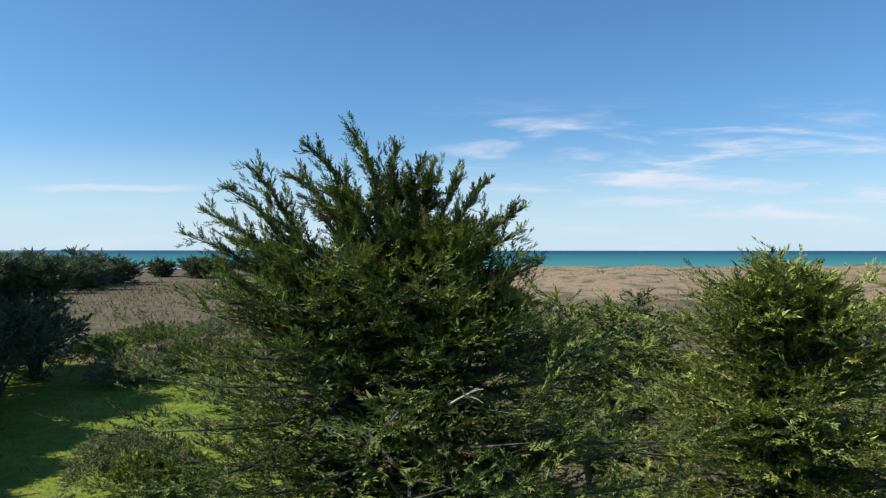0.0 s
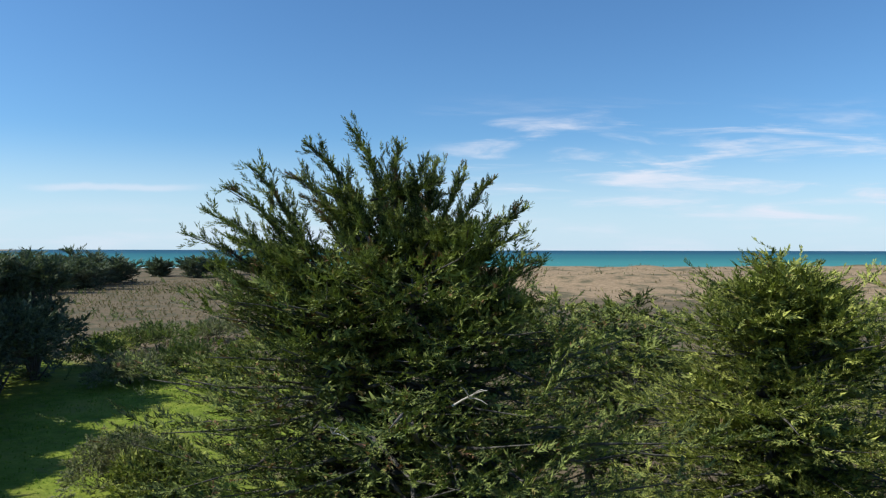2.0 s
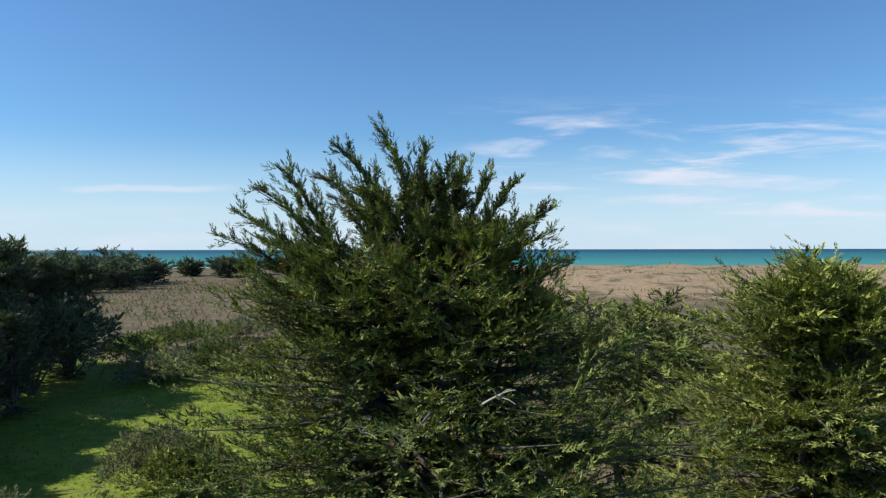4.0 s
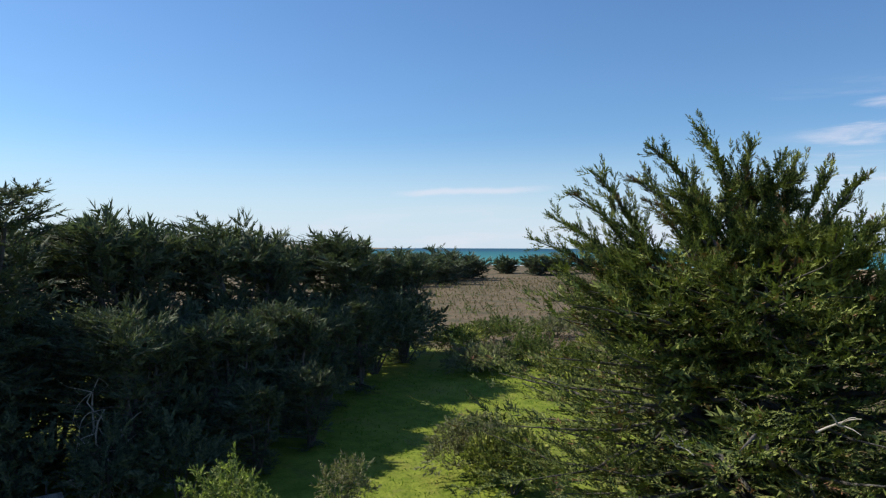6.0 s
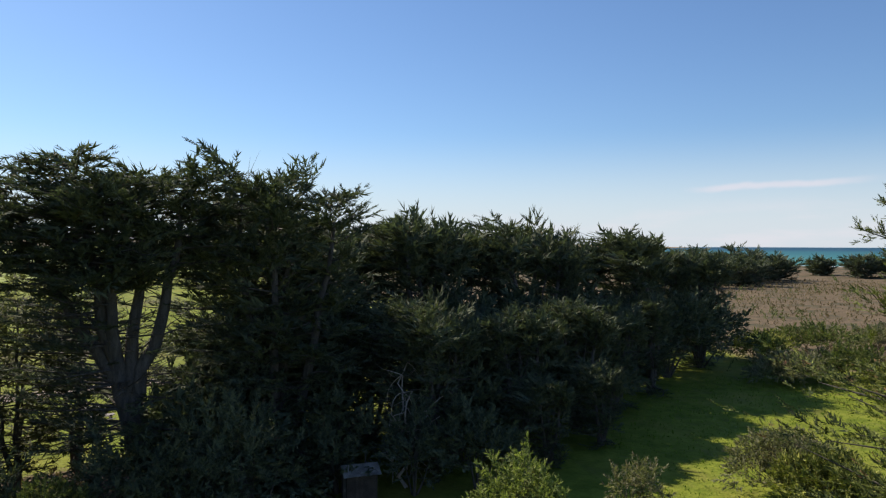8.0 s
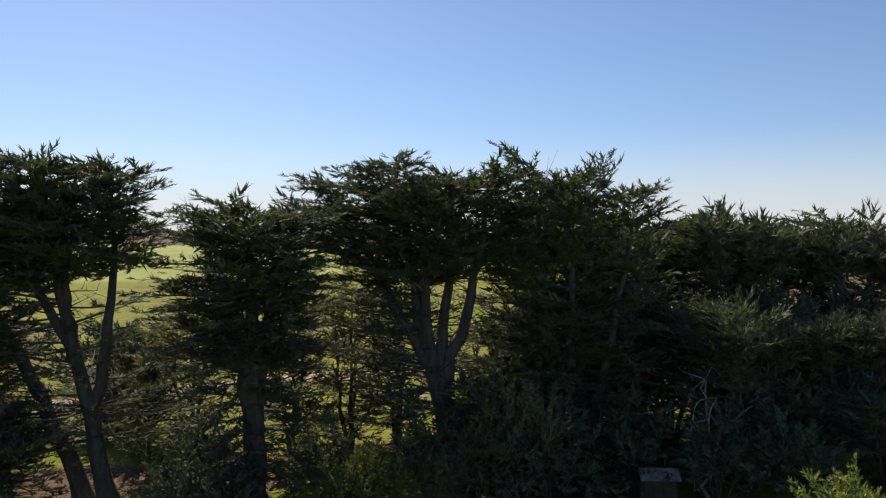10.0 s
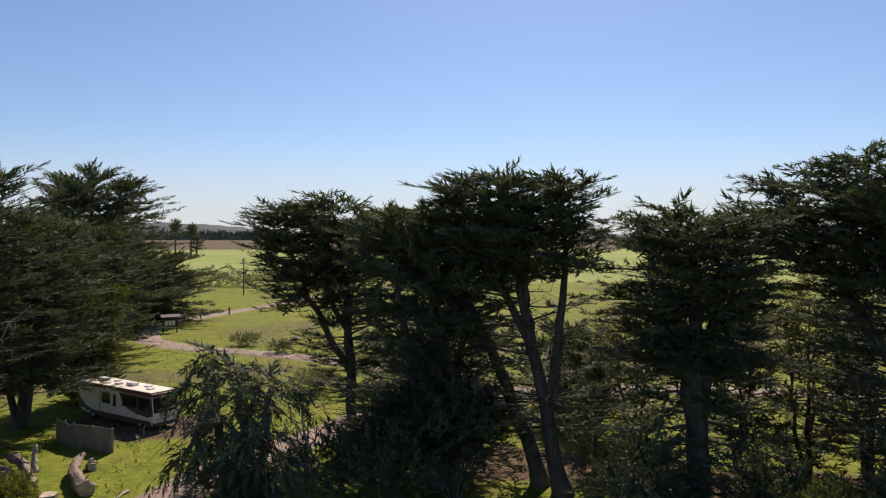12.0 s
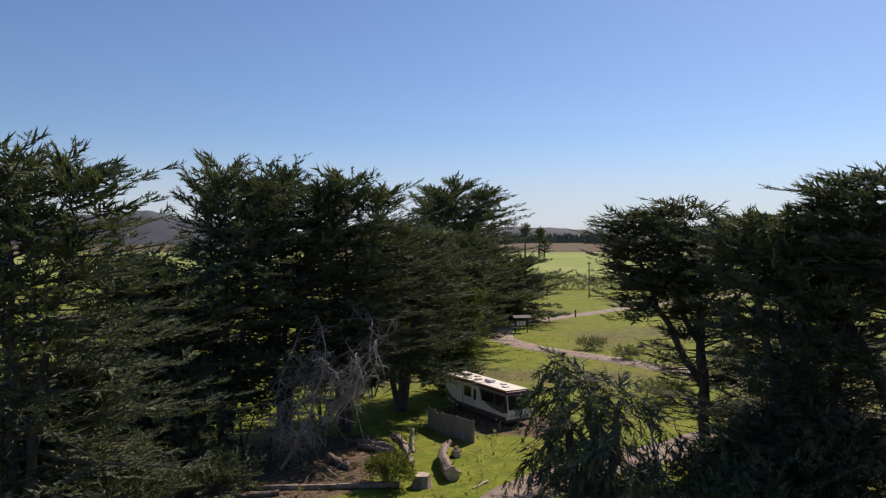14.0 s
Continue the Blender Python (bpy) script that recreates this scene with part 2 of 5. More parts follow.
def on(path, w):
    """The point at the share w of a path."""
    s = np.linspace(0, 1, len(path))
    return np.array([np.interp(w, s, path[:, i]) for i in range(3)])


def turned(v, ang):
    c, s = math.cos(ang), math.sin(ang)
    return np.array([v[0] * c - v[1] * s, v[0] * s + v[1] * c, v[2]])


def along(path, w):
    """Points and unit tangents at the shares w of a path."""
    s = np.linspace(0, 1, len(path))
    tan = np.gradient(path, axis=0)
    p = np.stack([np.interp(w, s, path[:, i]) for i in range(3)], 1)
    t = np.stack([np.interp(w, s, tan[:, i]) for i in range(3)], 1)
    return p, t / (np.linalg.norm(t, axis=1)[:, None] + 1e-9)


def clothe(leaves, rng, path, spray, gap, kit, begin=0.1, fan=(16, 46), lift=0.1, wind=(0, 0, 0), droopy=0.0, squash=0.35, level=1.0):
    """Small sprays round a branch, mostly to its two sides, and one at its tip: a pointed cord of leaves."""
    ln = np.linalg.norm(np.diff(path, axis=0), axis=1).sum()
    n = max(int(ln * (1 - begin) / gap), 2)
    w = np.append(begin + (1 - begin) * (np.arange(n) + rng.uniform(0, 0.9, n)) / n, 0.97)
    p, t = along(path, w)
    u = np.array([0, 0, 1.0]) - t * t[:, 2:]
    u /= np.linalg.norm(u, axis=1)[:, None] + 1e-6
    phi = rng.uniform(0, 6.2832, n + 1)
    a_ = np.radians(rng.uniform(*fan, n + 1))
    a_[-1] *= 0.15
    out = np.cross(t, u) * np.cos(phi)[:, None] + u * (np.sin(phi) * squash)[:, None]
    way = t * np.array([1, 1, level]) * np.cos(a_)[:, None] + out * np.sin(a_)[:, None] + np.asarray(wind)
    way[:, 2] += rng.normal(lift, 0.06, n + 1) - droopy
    leaves.add_many(rng, p, way, spray * rng.uniform(0.65, 1.2, n + 1) * (1.2 - 0.72 * w), 0.35, kit)


def bough(leaves, wood, rng, path, side, side_gap, spray, gap, kit, begin=0.2, fan=(30, 62), lift=0.06, wind=(0, 0, 0), flat=0.25, curl=0.12, end=0.22, droopy=0.0, squash=0.35, level=1.0):
    """A limb's green part: side branches alternating to both sides, shorter towards the tip, each clothed with sprays."""
    wind = np.asarray(wind, float)
    ln = np.linalg.norm(np.diff(path, axis=0), axis=1).sum()
    n = max(int(ln * (1 - begin) / side_gap), 2)
    ws = begin + (1 - begin) * (np.arange(n) + rng.uniform(0, 0.8, n)) / n
    ps, ts = along(path, ws)
    up = np.array([0, 0, 1.0])
    for q in range(n):
        w, p, t = ws[q], ps[q], ts[q]
        u = up - t * t[2]
        u = u / (np.linalg.norm(u) + 1e-6)
        r = rng.normal(0, flat)
        s_ = np.cross(t, u) * math.cos(r) + u * math.sin(r)
        a_ = radians(rng.uniform(*fan))
        d = t * math.cos(a_) + s_ * math.sin(a_) * (-1) ** q + up * (lift + rng.normal(0, 0.06))
        size = side * (end + (1 - end) * (1 - w) ** 0.75) * rng.uniform(0.6, 1.25)
        k = np.linspace(0, 1, 4)[:, None]
        arm = p + d * size * k + (t * 0.25 + up * (curl - droopy) + wind) * size * k ** 2
        if size > 1.9:
            wood.add(arm[[0, 2, 3]], np.array([0.012 + 0.006 * size, 0.010, 0.004]), 3)
        clothe(leaves, rng, arm, spray * (0.75 + 0.25 * min(size / side, 1)), gap, kit, 0.12, lift=lift, wind=wind * 0.6, droopy=droopy, squash=squash, level=level)
    clothe(leaves, rng, path, spray, gap * 1.3, kit, max(begin, 0.35), lift=lift, wind=wind * 0.6, droopy=droopy, squash=squash, level=level)


def tree(label, at, seed, stems, limbs, reach, rise, spray=1.5, gap=0.55, start=0.25, wind=(-0.12, 0, 0), first=0.3,
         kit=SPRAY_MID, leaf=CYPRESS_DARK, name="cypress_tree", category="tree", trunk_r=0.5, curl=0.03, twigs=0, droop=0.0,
         group="cypress trees of the windbreak", bare=0.0, lift=0.08, core=3, crowd=0.8, outward=0.8, ripple=0.12, sparse=0, fill=SPRAY_MID, spire=0.45):
    """A conifer: stems [(dx, dy, height, bow x, bow y)], limbs on each from the share `first` up, reaching out by the table
    `reach` (share of height, metres) and rising by the table `rise` (share of height, degrees). Each limb carries a flat
    shelf of side branches with sprays along them; `bare` is the share of limbs without leaves, `sparse` the number of thin
    low limbs under the crown. A stem may fork off the first one."""
    rng = np.random.default_rng(seed)
    root = tagged(new(name), label, category, group)
    root.location = at
    wood, limbwood, leaves, kit0 = Wood(), Wood(), Leaves(kit), kit
    wind0, spray0, paths = wind, spray, []
    up = np.array([0, 0, 1.0])
    for dx, dy, top, bx, by, *own in stems:
        own = own[0] if own else {}
        count, low, table, pitch = own.get("limbs", limbs), own.get("first", first), own.get("reach", reach), own.get("rise", rise)
        begin = own.get("start", start)
        thick = own.get("r", trunk_r)
        foot = np.array([dx * 0.06, dy * 0.06, -0.3])
        if "fork" in own:
            foot, thick = on(paths[0], own["fork"]), own.get("r", trunk_r * (1 - own["fork"]) ** 0.8 * 0.9)
        path = bend(foot, (dx, dy, top), (bx, by, 0), 12)
        path[1:-1, :2] += rng.normal(0, 0.12, (10, 2))
        paths.append(path)
        r = thick * np.linspace(1, 0.06, 12) ** 0.8
        r[0] *= 1.0 if "fork" in own else 1.35
        leaves.kit = own.get("kit", kit0)
        wind, spray = np.asarray(own.get("wind", wind0), float), own.get("spray", spray0)
        wood.add(path[:11], r[:11], 9)
        thin = 0 if "fork" in own else sparse
        for k in range(count + thin):
            u = min(low + (1 - low) * ((k + rng.uniform(0, 0.9)) / count) ** crowd, 0.985) if k < count else rng.uniform(min(0.2, low * 0.8), low)
            p0 = on(path, u)
            az = k * 2.39996 + rng.normal(0, 0.35)
            length = lerp(u, table) * rng.uniform(0.7, 1.2) if k < count else rng.uniform(3.2, 7.2)
            el = radians(lerp(u, pitch) + rng.normal(0, 6))
            flat_way = np.array([math.cos(az), math.sin(az)]) + outward * p0[:2] / (2.0 + np.linalg.norm(p0[:2]))
            flat_way /= np.linalg.norm(flat_way) + 1e-9
            d = np.array([*(flat_way * math.cos(el)), math.sin(el)])
            s = np.linspace(0, 1, 7)[:, None]
            arm = p0 + d * length * s + up * length * (curl * s ** 2.4 - droop * s ** 1.2) + wind * length * s ** 2
            arm[1:] += rng.normal(0, 0.02 * length, (6, 3))
            limbwood.add(arm[::2], np.linspace(max(0.016 * length, 0.025), 0.010, 4), 4)
            if rng.random() < (bare if k < count else 0.3):
                for _ in range(5):
                    q = on(arm, rng.uniform(0.3, 1))
                    limbwood.add(bend(q, q + rng.normal(0, 0.7, 3) + d * 0.6, (0, 0, 0.1), 4), np.linspace(0.02, 0.005, 4), 3)
                continue
            tan = np.gradient(arm, axis=0)
            tan /= np.linalg.norm(tan, axis=1)[:, None]
            bough(leaves, limbwood, rng, arm, min(spray, 0.5 * length) * 1.05, gap * 2.0, spray * 0.55, spray * 0.34, leaves.kit, begin, (24, 52), lift, wind * 0.6, 0.10 + ripple, 0.05, 0.3, -min(lift, 0.0), 0.25, 0.5)
            for c in range(own.get("core", core) if k < count else 1):
                w = rng.uniform(0.05, 0.6)
                leaves.add(rng, on(arm, w) + rng.normal(0, 0.25, 3), turned(on(tan, w), rng.normal(0, 1.0)) + up * rng.normal(0, 0.2), spray * rng.uniform(0.6, 1.0), 0.5, fill)
        for _ in range(6):
            leaves.add(rng, on(path, rng.uniform(0.95, 1.0)), up * spire + rng.normal(0, 0.7, 3) * np.array([1, 1, 0.3]) + wind * 2, spray * rng.uniform(0.6, 1.0))
        for k in range(twigs // 3 if "fork" in own else twigs):
            p0 = on(path, rng.uniform(0.12, first + 0.15))
            az, length = rng.uniform(0, 6.28), rng.uniform(1.2, 3.8)
            tip = p0 + np.array([math.cos(az) * length, math.sin(az) * length, rng.uniform(-0.7, 1.1)])
            arm = bend(p0, tip, rng.normal(0, 0.25, 3), 6)
            limbwood.add(arm, np.linspace(0.05, 0.008, 6), 4)
            for _ in range(5):
                q = arm[rng.integers(1, 6)]
                limbwood.add(bend(q, q + rng.normal(0, 0.6, 3) * np.array([1, 1, 0.6]), (0, 0, 0.1), 4), np.linspace(0.02, 0.005, 4), 3)
    child("trunk", wood.mesh("trunk", BARK), root)
    tagged(child("branchwork", limbwood.mesh("branchwork", BARK), root), kind="stuff")
    child("crown", leaves.mesh("crown", leaf), root)
    return root


def shrub(label, at, seed, wide, tall, leaf=SHRUB, kit=TUFTS_MID, count=260, spray=0.8, name="shrub", group="shrubs", lumps=6):
    """A bush: stems fanning from the foot to several lobes, each lobe a cloud of short sprays."""
    rng = np.random.default_rng(seed)
    root = tagged(new(name), label, "shrub", group)
    root.location = at
    wood, leaves = Wood(), Leaves(kit)
    lobes = []
    for k in range(lumps):
        az, r = k * 2.4 + rng.normal(0, 0.3), wide * 0.34 * math.sqrt((k + 0.2) / lumps)
        top = tall * rng.uniform(0.55, 0.72) * (1 - 0.35 * (r / (wide * 0.34)) ** 2)
        c = np.array([math.cos(az) * r, math.sin(az) * r, top])
        lobes.append((c, wide * rng.uniform(0.17, 0.26), tall * rng.uniform(0.30, 0.42)))
        wood.add(bend((c[0] * 0.1, c[1] * 0.1, -0.1), c, rng.normal(0, 0.15, 3), 5), np.linspace(0.02 + 0.012 * tall, 0.012, 5), 5)
    for k in range(count):
        c, rw, rh = lobes[k % lumps]
        d = rng.normal(0, 1, 3)
        d /= np.linalg.norm(d)
        d[2] = abs(d[2]) * 1.1 - 0.55
        p = c + d * np.array([rw, rw, rh]) * rng.uniform(0.55, 1.0)
        p[2] = max(p[2], 0.05)
        leaves.add(rng, p, d + np.array([-0.1, 0, 0.35]) + rng.normal(0, 0.25, 3), spray * rng.uniform(0.6, 1.2), 0.8)
        if k % 4 == 0:
            wood.add(bend(c * np.array([0.8, 0.8, 0.5]), p, rng.normal(0, 0.1, 3), 4), np.linspace(0.02, 0.005, 4), 3)
    child("woody_base", wood.mesh("woody_base", BARK), root)
    child("foliage", leaves.mesh("foliage", leaf), root)
    return root


def spot(az, dist, z=0.0):
    """A place by azimuth (degrees to the left of +Y) and distance from the origin."""
    return (-math.sin(radians(az)) * dist, math.cos(radians(az)) * dist, z)


# ---- ground ----
def bumps(x, y, size, seed=0.0):
    """Smooth rolling values about 0, from sums of sines."""
    x, y = x / size + seed, y / size - seed * 1.7
    return (np.sin(x * 1.3 + 1.7 * np.sin(y * 0.7)) + np.sin(y * 1.7 + 1.3 * np.sin(x * 0.9 + 2)) + np.sin((x + y) * 2.3 + np.sin(x * 1.9)) * 0.5) / 2.5


def step(v, a, b):
    s = np.clip((v - a) / (b - a), 0, 1)
    return s * s * (3 - 2 * s)


SEA_Z = -3.0


def height(x, y):
    x, y = np.asarray(x, float), np.asarray(y, float)
    z = 0.25 * bumps(x, y, 9.0) * step(y, 95, 140)
    dune = step(y, 210, 300) * step(x, -95, -20) * step(y, 640, 480)
    z = z + dune * (3.4 + 2.6 * bumps(x, y, 34.0, 3) + 1.0 * bumps(x, y, 11.0, 5))
    left = step(y, 330, 420) * step(x, 0, -60) * step(y, 640, 520)
    z = z + left * (1.0 + 0.8 * bumps(x, y, 25.0, 9))
    z = z - step(y, 560, 690) * 9.0
    inland = -0.927 * x - 0.375 * y
    z = z + np.interp(inland, [350, 1000, 1500, 2500, 4900], [0, 12.5, 29, 40, 60])
    return z


naz, rad = 480, 0.02 * (245000.0 ** (np.arange(235) / 234.0))
rad = np.concatenate([[0.001, 0.6], rad[rad > 1.5]])
azs = np.arange(naz) * 2 * math.pi / naz
gx = (-np.sin(azs)[None, :] * rad[:, None]).ravel() + 0.37
gy = (np.cos(azs)[None, :] * rad[:, None]).ravel()
gv = np.stack([gx, gy, height(gx, gy)], 1)
i, j = np.meshgrid(np.arange(len(rad) - 1), np.arange(naz), indexing="ij")
quads = np.stack([i * naz + j, i * naz + (j + 1) % naz, (i + 1) * naz + (j + 1) % naz, (i + 1) * naz + j], -1).reshape(-1, 4)


def cover_weights(x, y):
    """Shares of dry meadow, sand and litter; the rest is lawn."""
    n1, n2 = bumps(x, y, 6.0, 1), bumps(x, y, 2.1, 4)
    edge = n1 * 6 + n2 * 2
    dry = step(y + edge - 0.25 * np.abs(x + 25), 88, 112) * step(x + edge, -400, -300)
    dry = np.maximum(dry, step(x + edge, -16, -6) * step(y + edge, 30, 60))
    sand = step(y + edge * 3, 205, 250) * step(x + edge * 2, -70, -15)
    sand = np.maximum(sand, step(y, 540, 600))
    r1 = np.hypot((x + 31 + n1) / 13, (y + 50 + n2 * 2) / 8)
    litter = step(r1 + n2 * 0.12, 1.25, 0.8)
    # More brown soil at the grove's foot, also painted in for its deep shade.
    litter = np.maximum(litter, step(np.hypot((x + 17 + n1) / 12, (y + 42 + n2 * 2) / 10) + n2 * 0.12, 1.2, 0.85))
    row = step(np.abs(x + 55 + n1 * 1.5), 6.0, 3.0) * step(y, -22, -12) * step(y, 34, 26)
    litter = np.maximum(litter, row * 0.9)
    inland = -0.927 * x - 0.375 * y
    dry = np.maximum(dry, step(inland + bumps(x, y, 200.0) * 40, 985, 1015))
    camp = step(inland + n1 * 4, 60, 76) * step(inland, 345, 315)
    dry = np.maximum(dry, camp * (0.36 + 0.20 * bumps(x, y, 13.0, 3) + 0.10 * n1))
    bay = step(np.hypot((x + 57.5) / 5.5, (y + 46) / 8.5) + n2 * 0.1, 1.15, 0.8)
    litter = np.maximum(litter, bay)
    return dry, sand, litter


ground_me = mesh_of("ground", gv, quads, BARK, True)
ground_me.materials.clear()
w3 = cover_weights(gx, gy)
layer = ground_me.color_attributes.new("cover", "FLOAT_COLOR", "POINT")
layer.data.foreach_set("color", np.stack([*w3, step(-0.927 * gx - 0.375 * gy + bumps(gx, gy, 40.0) * 10, 315, 345)], 1).astype(np.float32).ravel())
gm = bpy.data.materials.new("grass_sand_and_soil")
gm.use_nodes = True
gm.node_tree.nodes.clear()
h = Graph(gm.node_tree)
co = h.node("ShaderNodeTexCoord").outputs["Object"]
attr = h.node("ShaderNodeAttribute")
attr.attribute_name = "cover"
cs = h.node("ShaderNodeSeparateColor")
h.link(attr.outputs["Color"], cs.inputs[0])
n_fine, n_mid, n_big, n_wide = (h.noise(co, s, 5.0, 0.62) for s in (2.6, 0.55, 0.11, 0.012))
lawn = h.mix(h.fit(n_mid, 0.3, 0.7), (0.105, 0.145, 0.016), (0.205, 0.240, 0.032))
lawn = h.mix(h.fit(n_big, 0.45, 0.75), lawn, (0.235, 0.225, 0.045))
lawn = h.mix(h.fit(n_fine, 0.5, 0.8, 0.0, 0.5), lawn, (0.070, 0.110, 0.014))
meadow = h.mix(h.fit(n_mid, 0.3, 0.7), (0.095, 0.072, 0.046), (0.190, 0.140, 0.090))
meadow = h.mix(h.fit(n_big, 0.48, 0.62), meadow, (0.088, 0.078, 0.048))
meadow = h.mix(h.fit(n_fine, 0.52, 0.75), meadow, (0.055, 0.055, 0.028))
sandy = h.mix(h.fit(n_mid, 0.3, 0.7), (0.215, 0.150, 0.092), (0.340, 0.242, 0.155))
sandy = h.mix(h.fit(h.noise(co, 0.06, 6.0, 0.7), 0.5, 0.62), sandy, (0.120, 0.100, 0.060))
lawn = h.mix(h.fit(h.noise(co, 0.23, 7.0, 0.7, 0.6), 0.54, 0.68, 0.0, 0.45), lawn, (0.180, 0.150, 0.060))
# Pasture past the campground: drier grass, made paler still for distance haze.
lawn = h.mix(attr.outputs["Alpha"], lawn, h.mix(h.fit(n_wide, 0.35, 0.65), (0.215, 0.280, 0.075), (0.285, 0.325, 0.105)))
soil = h.mix(h.fit(n_fine, 0.3, 0.7), (0.060, 0.042, 0.028), (0.190, 0.135, 0.090))
col = h.mix(h.fit(h.calc("ADD", cs.outputs[0], h.calc("MULTIPLY", h.calc("SUBTRACT", n_fine, 0.5), 0.5)), 0.3, 0.7), lawn, meadow)
col = h.mix(h.fit(h.calc("ADD", cs.outputs[1], h.calc("MULTIPLY", h.calc("SUBTRACT", n_mid, 0.5), 0.6)), 0.3, 0.7), col, sandy)
col = h.mix(h.fit(h.calc("ADD", cs.outputs[2], h.calc("MULTIPLY", h.calc("SUBTRACT", n_fine, 0.5), 0.8)), 0.3, 0.7), col, soil)
b = h.node("ShaderNodeBsdfPrincipled")
h.link(col, b.inputs["Base Color"])
b.inputs["Roughness"].default_value, b.inputs["Specular IOR Level"].default_value = 0.95, 0.1
n = h.node("ShaderNodeBump")
n.inputs["Strength"].default_value, n.inputs["Distance"].default_value = 0.7, 0.25
h.link(h.calc("ADD", n_fine, h.calc("MULTIPLY", n_mid, 1.5)), n.inputs["Height"])
h.link(n.outputs[0], b.inputs["Normal"])
h.link(b.outputs[0], h.node("ShaderNodeOutputMaterial").inputs[0])
ground_me.materials.append(gm)
ground = tagged(new("ground", ground_me), "green lawn, dry brown meadow and tan sand dunes", "ground", kind="structure")

# ---- sea ----
wm = bpy.data.materials.new("sea_water")
wm.use_nodes = True
wm.node_tree.nodes.clear()
h = Graph(wm.node_tree)
geo = h.node("ShaderNodeTexCoord").outputs["Object"]
sp = h.node("ShaderNodeSeparateXYZ")
h.link(geo, sp.inputs[0])
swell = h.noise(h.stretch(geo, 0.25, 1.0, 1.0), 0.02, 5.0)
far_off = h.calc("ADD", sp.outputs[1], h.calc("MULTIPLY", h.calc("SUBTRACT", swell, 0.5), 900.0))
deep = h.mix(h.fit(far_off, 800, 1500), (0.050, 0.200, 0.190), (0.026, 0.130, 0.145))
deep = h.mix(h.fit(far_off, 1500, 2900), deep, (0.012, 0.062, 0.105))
caps = h.fit(h.noise(h.stretch(geo, 0.35, 1.0, 1.0), 0.03, 8.0, 0.75), 0.66, 0.70)
surf = h.calc("MULTIPLY", h.fit(h.calc("ADD", sp.outputs[1], h.calc("MULTIPLY", h.noise(geo, 0.02, 4.0), 60.0)), 760, 705),
              h.fit(h.noise(h.stretch(geo, 0.3, 1.0, 1.0), 0.05, 5.0), 0.40, 0.55))
foam = h.calc("MAXIMUM", caps, surf)
b = h.node("ShaderNodeBsdfPrincipled")
h.link(h.mix(foam, deep, (0.75, 0.78, 0.78)), b.inputs["Base Color"])
b.inputs["Roughness"].default_value, b.inputs["Specular IOR Level"].default_value = 0.55, 0.12
h.link(b.outputs[0], h.node("ShaderNodeOutputMaterial").inputs[0])
xs, ys = np.linspace(-4900, 4900, 12), np.linspace(500, 4900, 12)
sx, sy = np.meshgrid(xs, ys, indexing="ij")
i, j = np.meshgrid(np.arange(11), np.arange(11), indexing="ij")
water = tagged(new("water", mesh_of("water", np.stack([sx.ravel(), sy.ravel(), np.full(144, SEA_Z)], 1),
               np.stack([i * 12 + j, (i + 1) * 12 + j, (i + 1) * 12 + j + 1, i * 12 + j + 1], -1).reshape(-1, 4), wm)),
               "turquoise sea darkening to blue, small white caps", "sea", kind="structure")

